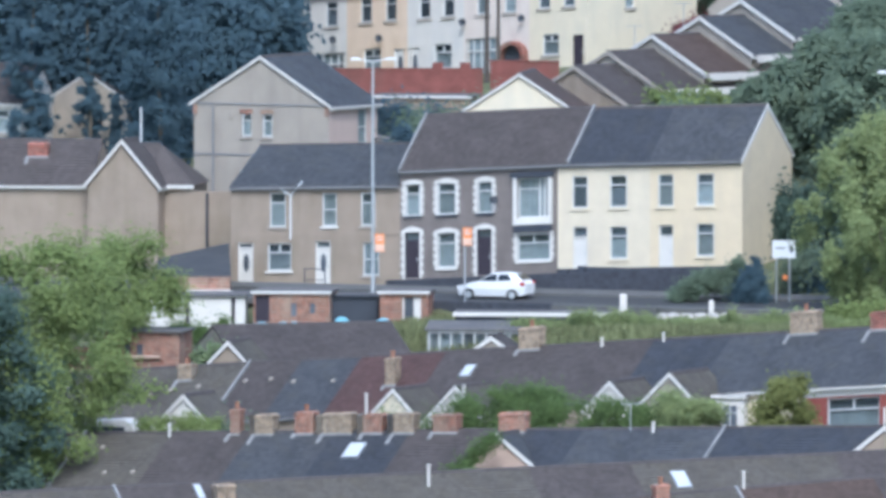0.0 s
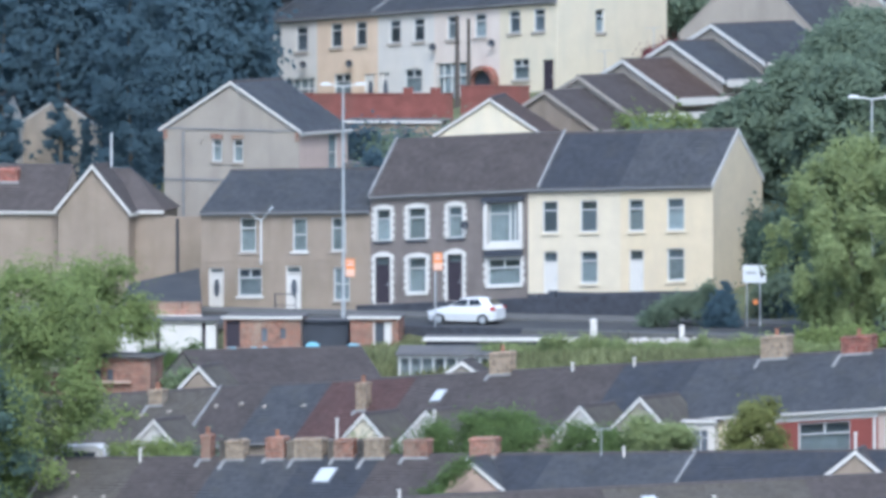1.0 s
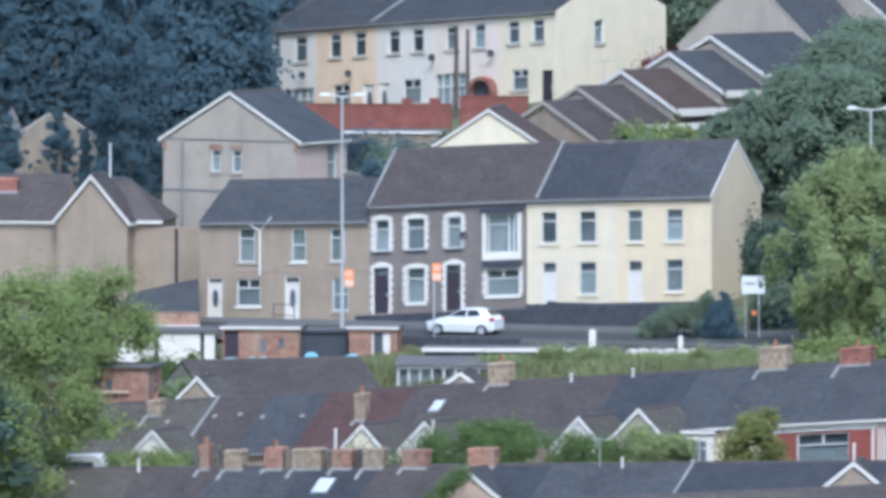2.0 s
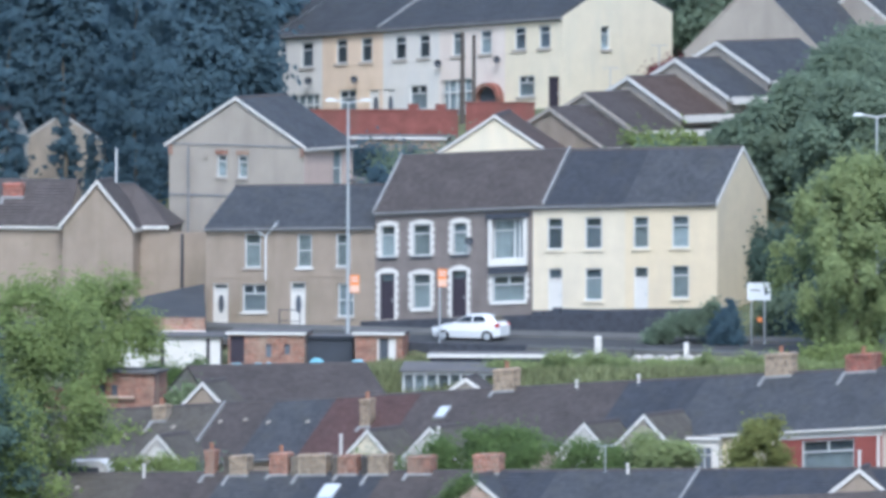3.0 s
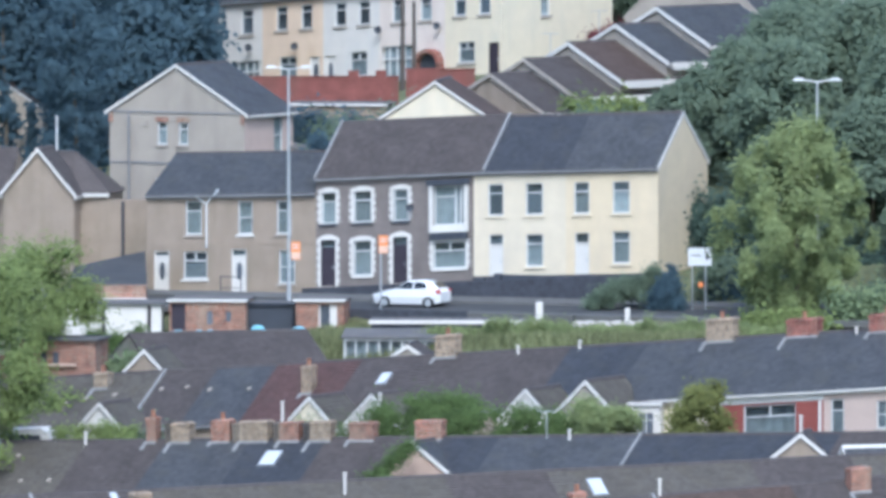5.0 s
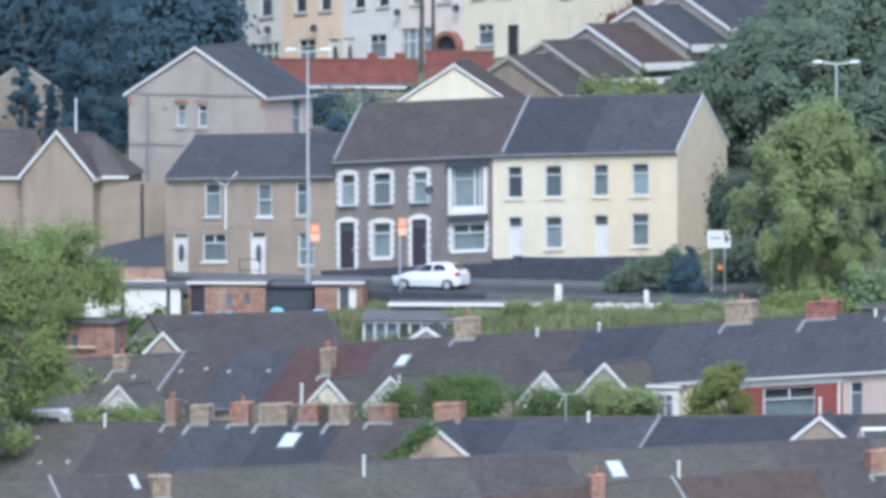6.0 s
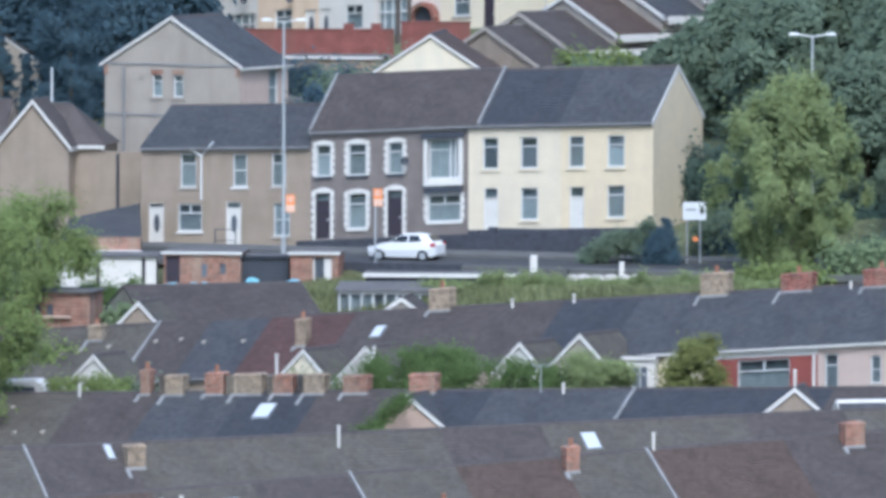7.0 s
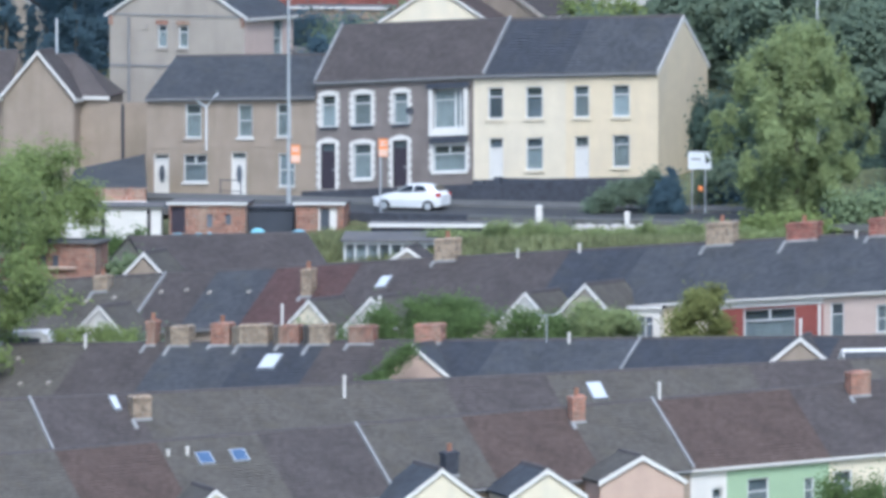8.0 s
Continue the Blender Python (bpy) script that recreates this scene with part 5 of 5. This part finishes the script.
def dish(label, m):
    t = thing("satellite_dish", m, label, "satellite dish")
    g = Geo()
    for k, (r, y) in enumerate(((0.001, 0.0), (0.12, -0.02), (0.22, -0.06))):
        g.v += [(r * math.cos(a * math.pi / 6), y, r * math.sin(a * math.pi / 6)) for a in range(12)]
    g.f = [(k * 12 + a, k * 12 + (a + 1) % 12, (k + 1) * 12 + (a + 1) % 12, (k + 1) * 12 + a) for k in (0, 1) for a in range(12)]
    part("reflector", g, BLACKTRIM, t)
    part("bracket", Geo().tube((0, 0.02, 0), (0, 0.35, -0.15), 0.03, 0.03, 6).tube((0, -0.02, -0.1), (0, -0.35, 0.02), 0.015, 0.015, 6), METAL, t)


for r, zz in ((-9.3, 3.0), (-4.9, 3.0), (-19.1, 2.5), (-15.6, 2.4)):
    dish("dark grey satellite dish on a painted house wall", upper(r) @ pose(0.3, -0.32, zz + 0.1, 0, 0, 25))
dish("pale satellite dish on the grey-brown wall", street(-14.2, -0.5) @ pose(0, -0.33, 4.1, 0, 0, 30))


# ---- roof furniture of the valley rows ----
def vent(x, y, z, h, down=0.15, label="white vent pipe standing on a roof slope"):
    t = thing("vent_pipe", pose(x, y, z), label, "vent", "vent pipes on the roofs")
    part("pipe", Geo().tube((0, 0, -down), (0, 0, h), 0.07, 0.07, 8), WHITEW, t)
    part("collar", Geo().tube((0, 0, h), (0, 0, h + 0.08), 0.1, 0.1, 8), WHITEW, t)


# x, y, foot height, height
for v in ((8.0, -40.4, -1.75, 0.5), (11.1, -41.9, -1.4, 0.5), (-3.9, -46.0, -4.9, 1.2, 3.0), (1.0, -46.0, -3.9, 0.6, 3.0), (-13.75, -47.8, -5.9, 0.8), (10.3, -59.0, -4.85, 0.6), (-0.73, -84.07, -5.68, 1.1),
          (14.01, -90.93, -5.29, 0.9), (-8.82, -101.22, -7.25, 0.5), (-7.94, -100.93, -7.15, 0.5), (21.46, -65.95, -3.9, 0.8), (24.8, -49.3, -0.7, 0.9)):
    vent(*v)


def vent_tile(x, y, z, turn):
    """A small hooded vent tile proud of its roof slope."""
    t = thing("vent_tile", pose(x, y, z, 0, 0, turn), "small pale vent tile on a slate roof", "vent", "vent tiles on the roofs")
    part("hood", Geo().hexa([(-0.1, -0.12, -0.12), (0.1, -0.12, -0.12), (0.1, 0.14, 0.0), (-0.1, 0.14, 0.0), (-0.09, -0.12, 0.05), (0.09, -0.12, 0.05), (0.08, 0.14, 0.1), (-0.08, 0.14, 0.1)]), STONE, t)


for x, y, z in ((-15.13, -30.1, -4.76), (-14.05, -30.38, -4.51), (-12.59, -30.96, -4.27), (-10.16, -31.98, -3.91), (-8.85, -32.66, -3.78), (-7.68, -33.6, -3.84), (-5.65, -34.82, -3.73)):
    vent_tile(x, y, z, -28)
for x, y, z in ((-17.1, -47.12, -6.28), (-16.96, -49.4, -7.39), (-15.53, -50.0, -7.29)):
    vent_tile(x, y, z, -25)

# railing by the second tan door
rl = thing("railing", street(-24.9, -1.5) @ pose(0, -1.2, 0), "thin black metal railing beside a front door", "railing")
for x in (0.0, 1.2):
    part("post", Geo().tube((x, 0, -0.4), (x, 0, 1.25), 0.035, 0.035, 6), BLACKTRIM, rl)
part("rail", Geo().tube((0, 0, 1.2), (1.2, 0, 1.2), 0.03, 0.03, 6), BLACKTRIM, rl)
part("rail", Geo().tube((0, 0, 0.6), (1.2, 0, 0.6), 0.025, 0.025, 6), BLACKTRIM, rl)


def aerial(label, x, y, z, h):
    t = thing("television_aerial", pose(x, y, z, 0, 0, 30), label, "aerial", "roof aerials")
    part("mast", Geo().tube((0, 0, -0.6), (0, 0, h), 0.03, 0.025, 6), METAL, t)
    b = part("boom", Geo().tube((-0.5, 0, h - 0.05), (0.5, 0, h - 0.05), 0.018, 0.018, 6), METAL, t)
    for k in range(5):
        part("element", Geo().tube((-0.4 + 0.2 * k, -0.25, h - 0.05), (-0.4 + 0.2 * k, 0.25, h - 0.05), 0.012, 0.012, 5), METAL, b)


aerial("thin metal television aerial on a terrace chimney", 9.2, -58.3, -4.3, 1.0)
aerial("thin metal television aerial above the stepped houses", 10.6, 25.0, 11.0, 1.2)
aerial("thin metal television aerial above the highest stepped house", 13.4, 29.5, 12.0, 1.3)


# ---- trees and bushes ----
def leaves(lobes, n, size, rnd, shell=0.72):
    """Leaf sprays spread through uneven lobes, thicker towards the outside, with gaps."""
    rs = np.random.RandomState(rnd)
    vol = np.array([a * b * c for _, _, _, a, b, c in lobes]) ** (2 / 3)
    pick = rs.choice(len(lobes), n, p=vol / vol.sum())
    lob = np.array(lobes)[pick]
    d = rs.normal(size=(n, 3))
    d /= np.linalg.norm(d, axis=1)[:, None]
    ph = np.sin(d[:, 0] * 7 + pick * 1.7) * np.cos(d[:, 1] * 6 + pick) + np.sin(d[:, 2] * 8 + pick * 2.1)
    rad = (shell + (1 - shell) * rs.rand(n) ** 0.6) * (1 + 0.12 * ph)
    soft = rs.rand(n) < 0.85  # most leaves scatter loosely about their clump, the rest mark its edge
    rad = np.where(soft, np.abs(rs.normal(size=n)) * 0.66, rad)
    p = lob[:, :3] + d * rad[:, None] * lob[:, 3:]
    out = p - np.array(lobes)[:, :3].mean(0)
    out /= np.linalg.norm(out, axis=1)[:, None] + 1e-6
    nrm = d * 0.3 + out * 0.4 + np.array((0.0, -0.6, 0.6)) + rs.normal(size=(n, 3)) * 0.25
    nrm /= np.linalg.norm(nrm, axis=1)[:, None]
    a = np.cross(nrm, rs.normal(size=(n, 3)))
    a /= np.linalg.norm(a, axis=1)[:, None]
    b = np.cross(nrm, a)
    s = size * rs.uniform(0.55, 1.25, n)[:, None]
    quad = np.stack([p - a * s, p - b * s * 0.55 + nrm * s * 0.15, p + a * s, p + b * s * 0.55 + nrm * s * 0.15], 1)
    g = Geo()
    g.v = [tuple(v) for v in quad.reshape(-1, 3).tolist()]
    g.f = [(4 * i, 4 * i + 1, 4 * i + 2, 4 * i + 3) for i in range(n)]
    return g


def tree(label, x, y, height, lobes, n, size, mat, seed, name="tree", trunk=0.25, z=None, group=""):
    """Lobes are given round the trunk's foot, in metres."""
    z = land(x, y) if z is None else z
    t = thing(name, pose(x, y, z), label, "tree" if name != "bush" else "bush", group)
    rnd = random.Random(seed)
    g = Geo()
    segs = 6
    pts = [Vector((rnd.uniform(-0.02, 0.02) * height * k / segs, rnd.uniform(-0.02, 0.02) * height * k / segs, height * 0.85 * k / segs - (0.4 if k == 0 else 0))) for k in range(segs + 1)]
    rings = [(p.x + trunk * (1 - 0.85 * k / segs) * math.cos(j * math.tau / 7), p.y + trunk * (1 - 0.85 * k / segs) * math.sin(j * math.tau / 7), p.z) for k, p in enumerate(pts) for j in range(7)]
    g.add(rings, [(7 * k + j, 7 * k + (j + 1) % 7, 7 * k + 7 + (j + 1) % 7, 7 * k + 7 + j) for k in range(segs) for j in range(7)] + [tuple(range(7 * segs, 7 * segs + 7))])
    stem = part("trunk", g, BARK, t)
    for lx, ly, lz, a, b, c in lobes[:9]:
        k = min(segs - 1, max(0, int((lz - c * 0.6) / (height * 0.85) * segs)))
        g = Geo()
        g.tube(pts[k], (lx, ly, lz), trunk * 0.35, trunk * 0.06, 5)
        part("limb", g, BARK, stem)
    part("crown", leaves(lobes, n, size, seed), mat, t)
    return t


def ball_lobes(rnd, h0, h1, r, n, squash=0.8, lean=0.0):
    """Uneven clumps that fill an upright crown from h0 to h1, r wide at its middle."""
    out = []
    for i in range(n):
        f = (i + rnd.random()) / n
        wide = r * math.sin(math.pi * (0.12 + 0.8 * f)) ** 0.7
        a, q = rnd.uniform(0, 2 * math.pi), rnd.uniform(0.25, 0.95)
        s = r * rnd.uniform(0.17, 0.36)
        out.append((wide * q * math.cos(a) + lean * f, wide * q * math.sin(a), h0 + (h1 - h0) * f, s, s, s * squash))
    return out


def cone_lobes(rnd, h, r, n):
    out = []
    for i in range(n):
        f = (i + rnd.random() * 0.8) / n
        wide = r * (1 - f) ** 0.75 + 0.15
        a = rnd.uniform(0, 2 * math.pi)
        s = wide * rnd.uniform(0.4, 0.65)
        out.append((wide * 0.55 * math.cos(a), wide * 0.55 * math.sin(a), 0.3 + (h - 0.3) * f, s, s, s * 0.8))
    return out


R = random.Random(8)
tree("large leafy green tree standing among back gardens", -19.9, -46.0, 14.5, ball_lobes(R, 3.0, 15.6, 4.6, 80), 48000, 0.115, LEAF_A, 51, trunk=0.3)
tree("leafy green tree with a rounded crown", -16.6, -24.0, 10.3, ball_lobes(R, 4.0, 10.6, 3.4, 36), 24000, 0.11, LEAF_A, 52)
tree("dark evergreen tree among back gardens", -22.5, -50.0, 12, ball_lobes(R, 1.0, 13.8, 3.2, 80), 34000, 0.12, LEAF_E, 53)
WIDTH = [(0.0, 2.0), (0.15, 3.6), (0.4, 4.5), (0.65, 4.1), (0.85, 2.7), (1.0, 0.9)]
plumes = []
for k in range(170):
    f = (k + R.random()) / 170
    a, q = R.uniform(0, 2 * math.pi), R.uniform(0.2, 1.0) ** 0.8 * lerp(WIDTH, f)
    sz = R.uniform(0.40, 0.70)
    plumes.append((q * math.cos(a), q * 0.8 * math.sin(a), 0.8 + 9.2 * f, sz * 0.8, sz * 0.8, sz * 1.25))
tree("tall pale green leafy tree standing by the end of the terrace", 23.0, -13.0, 10.6, plumes, 60000, 0.115, LEAF_T, 54, trunk=0.2)
tree("slender leafy tree beside the street", 31.0, -8.0, 9.0, ball_lobes(R, 1.0, 8.5, 3.0, 30), 20000, 0.12, LEAF_W, 55)
# the stand's distance haze is painted into its needle colour
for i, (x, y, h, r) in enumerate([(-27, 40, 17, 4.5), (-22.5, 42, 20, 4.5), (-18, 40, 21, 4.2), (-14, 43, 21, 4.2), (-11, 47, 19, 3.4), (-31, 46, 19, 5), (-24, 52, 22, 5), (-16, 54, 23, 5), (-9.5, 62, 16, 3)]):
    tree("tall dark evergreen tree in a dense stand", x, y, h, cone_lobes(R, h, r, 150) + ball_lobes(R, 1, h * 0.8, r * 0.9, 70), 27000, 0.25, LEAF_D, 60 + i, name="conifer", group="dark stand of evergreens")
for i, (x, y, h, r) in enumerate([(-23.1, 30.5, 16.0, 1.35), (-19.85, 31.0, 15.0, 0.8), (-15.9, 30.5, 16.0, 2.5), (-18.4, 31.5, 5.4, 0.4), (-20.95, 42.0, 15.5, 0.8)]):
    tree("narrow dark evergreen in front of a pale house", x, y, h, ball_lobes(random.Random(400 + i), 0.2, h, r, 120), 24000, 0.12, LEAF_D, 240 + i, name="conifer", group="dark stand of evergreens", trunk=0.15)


def canopy_lobes(rnd, h, r, n):
    """A broad crown of many small clumps that lie close together over a full dome."""
    out = []
    for i in range(n):
        f = ((i + rnd.random()) / n) ** 0.8
        wide = r * math.sqrt(max(0.03, 1 - max(0.0, (f - 0.25) / 0.77) ** 2))
        a, q = rnd.uniform(0, 2 * math.pi), rnd.uniform(0.35, 0.97)
        s = r * rnd.uniform(0.11, 0.19)
        out.append((wide * q * math.cos(a), wide * q * math.sin(a), 0.4 + (h - 0.4) * f, s, s, s * 1.15))
    return out


BANK = [(20.6, 14, 7.0, 3.4), (24, 20, 7.2, 4.4), (28, 16, 7.8, 4.5), (18.6, 19, 4.4, 2.6), (25, 28, 6.0, 4.2), (31, 26, 6.6, 5), (23.4, 8, 7.8, 3.6), (30, 4, 8.8, 4), (35, 14, 8.6, 5), (17.0, 22, 3.0, 2.2), (33, 36, 3.6, 5), (27.5, 0, 8.0, 3.4)]
for i, (x, y, h, r) in enumerate(BANK):
    tree("dull green broadleaf tree on the wooded bank", x, y, h, canopy_lobes(random.Random(300 + i), h, r, 280), 27000, 0.175, LEAF_W, 80 + i, group="trees on the wooded bank")


def bush(label, x, y, z, lobes, n, mat, seed, size=0.13, name="bush"):
    b = thing(name, pose(x, y, z), label, "bush")
    part("foliage", leaves(lobes, n, size, seed, shell=0.4), mat, b)
    g = Geo()
    for lx, ly, lz, a, b2, c in lobes[:6]:
        g.tube((lx * 0.3, ly * 0.3, -2.0), (lx, ly, lz), 0.05, 0.02, 5)
    part("stems", g, BARK, b)


R2 = random.Random(21)
def hedge_lobes(length, h, depth, n):
    return [(length * (i + R2.random()) / n - length / 2, R2.uniform(-depth, depth) * 0.4, h * R2.uniform(0.15, 0.75), R2.uniform(0.45, 0.8) * depth, depth * 0.6, h * R2.uniform(0.3, 0.45)) for i in range(n)]
def crown(cx, half, z0, z1, depth, n, size):
    return [(cx + R2.uniform(-half, half), R2.uniform(-depth, depth), R2.uniform(z0, z1), size * R2.uniform(0.7, 1.2), size, size * R2.uniform(0.6, 0.9)) for i in range(n)]
tree("dense dark green garden trees grown together behind the roofs", 3.6, -51.0, 7.0, crown(-0.3, 2.6, 4.2, 6.7, 0.8, 50, 0.8), 24000, 0.085, LEAF_H, 121, trunk=0.15)
tree("green garden tree with a low spreading crown", 7.8, -52.3, 6.5, crown(-0.6, 4.2, 3.6, 5.9, 0.8, 80, 0.72), 34000, 0.085, LEAF_H, 127, trunk=0.15)
tree("yellow-green garden shrub tree", 11.8, -53.3, 6.5, crown(0.3, 1.5, 3.9, 6.1, 0.8, 30, 0.6), 14000, 0.085, LEAF_T, 122, trunk=0.12)
tree("golden green conifer with a dense rounded crown", 16.95, -54.5, 5.6, [(R2.uniform(-1.7, 1.7) * (1.15 - 0.6 * f), R2.uniform(-0.8, 0.8), 3.2 + 3.3 * f, 0.6, 0.5, 0.5) for f in [k / 44 for k in range(44)]], 15000, 0.1, LEAF_Y, 123, trunk=0.15)
tree("low green garden tree beside a rear wing", -13.2, -44.0, 5.2, crown(0, 2.0, 4.0, 5.7, 0.8, 26, 0.6), 11000, 0.1, LEAF_A, 124, trunk=0.12)
bush("green shrub in front of the end house", 14.7, -6.4, -1.4, [(-2.4 + 0.16 * k, R2.uniform(-0.5, 0.5), (0.55 + 0.075 * k) * R2.uniform(0.45, 1.1), 0.42, 0.5, 0.42) for k in range(22)] * 2, 12000, LEAF_W, 125, 0.1)
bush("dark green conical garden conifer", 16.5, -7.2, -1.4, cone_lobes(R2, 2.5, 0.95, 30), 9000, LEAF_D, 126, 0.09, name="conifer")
# dark bush added in place of the shadow under the hedge
bush("low dark bush standing in for hedge shadow beside the road sign", 20.0, -4.6, -1.2, hedge_lobes(2.4, 1.9, 0.9, 18), 6000, LEAF_D, 128, 0.1)
for i, (x, y, z, l, h, d, m) in enumerate([(-0.8, 22.5, 4.6, 4, 2.6, 1.6, LEAF_W), (1.5, 27.0, 5.2, 6, 2.6, 1.8, LEAF_W), (-1.2, 31.0, 5.2, 6, 2.6, 1.2, LEAF_D), (3.0, 20.5, 5.2, 3, 3.2, 1.2, LEAF_W), (-0.5, 16.5, 5.4, 4.5, 1.6, 1.0, LEAF_D), (14.0, 15.0, 5.4, 5, 3.0, 2.0, LEAF_W),
                                         (13.4, 20.0, 7.0, 4, 1.8, 1.6, LEAF_A), (18.5, 3.5, 0.6, 3.0, 4.0, 1.8, LEAF_E), (20.8, -4.0, -1.0, 4.5, 2.6, 1.8, LEAF_W), (28.0, -15.0, -2.0, 6.0, 2.6, 2.0, LEAF_B), (22.5, -16.5, -2.4, 4.0, 1.6, 1.4, LEAF_A),
                                         (-13.3, -23.0, -5.0, 5.0, 2.4, 1.4, LEAF_B), (-15.5, -29.5, -6.8, 5.0, 2.6, 1.4, LEAF_A), (-10.0, -44.5, -8.0, 2.0, 2.6, 0.9, LEAF_W)]):
    bush("rough green shrubs growing behind the houses", x, y, z, hedge_lobes(l, h, d, 16), 6000, m, 140 + i, 0.15)
for i, (x, y, h, r) in enumerate([(17, 58, 8, 4), (24, 62, 10, 5), (31, 52, 9, 5), (36, 44, 10, 5), (13, 72, 9, 5), (2, 78, 8, 5), (-8, 80, 8, 5), (25, 76, 10, 6), (40, 60, 10, 6)]):
    tree("broadleaf tree on the upper hillside", x, y, h, ball_lobes(R, 0.5, h, r, 30), 9000, 0.22, LEAF_W, 180 + i, group="trees on the upper hillside")
# ivy over the slope of the near gabled wing
ivy = thing("ivy", pose(1.0, -60.2, -6.3, 0, 0, 0), "thick dark green ivy covering a gable edge", "ivy")
part("foliage", leaves([(1.4 - 0.33 * k, 0.2 + 0.05 * k, 1.35 - 0.3 * k, 0.55, 0.4, 0.45) for k in range(8)] + [(0.2 - 0.3 * k, 0.1, -0.2 - 0.2 * k, 0.5, 0.3, 0.4) for k in range(4)], 5000, 0.09, 201, shell=0.3), LEAF_I, ivy)


def verge_grass(n, seed):
    """Rough grass on the bank below the street, as one mass."""
    rs = random.Random(seed)
    g = Geo()
    for i in range(n):
        u, v = rs.uniform(2.0, 26.0), rs.uniform(-21.5, -11.6)
        x, y = CA * u + SA * (v + 4.13), -SA * u + CA * (v + 4.13)
        z = land(x, y) - 0.06
        a, h, w = rs.uniform(0, math.pi), rs.uniform(0.15, 0.6), rs.uniform(0.04, 0.1)
        dx, dy = math.cos(a) * w, math.sin(a) * w
        lx, ly = rs.uniform(-0.2, 0.2), rs.uniform(-0.2, 0.2)
        g.add([(x - dx, y - dy, z), (x + dx, y + dy, z), (x + lx, y + ly, z + h)], [(0, 1, 2)])
    tagged(part("grass", g, GRASS), "rough green grass on the bank below the street", "grass", kind="stuff")


verge_grass(26000, 5)

LEAF_R = leaf_material("dark red shrub leaf", (0.16, 0.035, 0.045))
bush("dark red shrub beside the cream end house", 13.9, 40.0, 10.6, hedge_lobes(1.6, 1.6, 0.9, 10), 3500, LEAF_R, 215, 0.09)
bush("dark green garden shrub in front of the mint house", 22.83, -96.81, -10.58, hedge_lobes(3.0, 2.4, 1.0, 14), 6000, LEAF_H, 216, 0.09)
bush("low green hedge beside the rear wings", -0.9, -50.5, -6.9, hedge_lobes(4.2, 2.6, 1.0, 18), 9000, LEAF_H, 217, 0.09)
# dark-leaved scrub added to fill the bank where deep shade lies
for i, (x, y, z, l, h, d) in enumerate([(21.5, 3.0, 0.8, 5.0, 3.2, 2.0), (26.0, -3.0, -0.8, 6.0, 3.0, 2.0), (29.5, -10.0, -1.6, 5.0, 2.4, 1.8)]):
    bush("dark scrub standing in for shade on the bank beside the end house", x, y, z, hedge_lobes(l, h, d, 18), 9000, LEAF_E, 250 + i, 0.12)
bush("small green shrub beside the white garage", -12.6, -13.5, -3.2, hedge_lobes(3.4, 1.5, 0.9, 12), 5000, LEAF_H, 256, 0.09)
for i, (x, y, l) in enumerate([(5.4, -16.8, 3.4), (8.8, -17.6, 4.0), (12.6, -18.4, 4.0), (16.6, -19.6, 4.2), (20.4, -19.0, 4.0)]):
    bush("rough pale green scrub on the bank below the street", x, y, land(x, y) - 0.1, hedge_lobes(l, 0.8 + 0.35 * (i % 2), 0.8, 16), 7000, LEAF_T, 262 + i, 0.085)
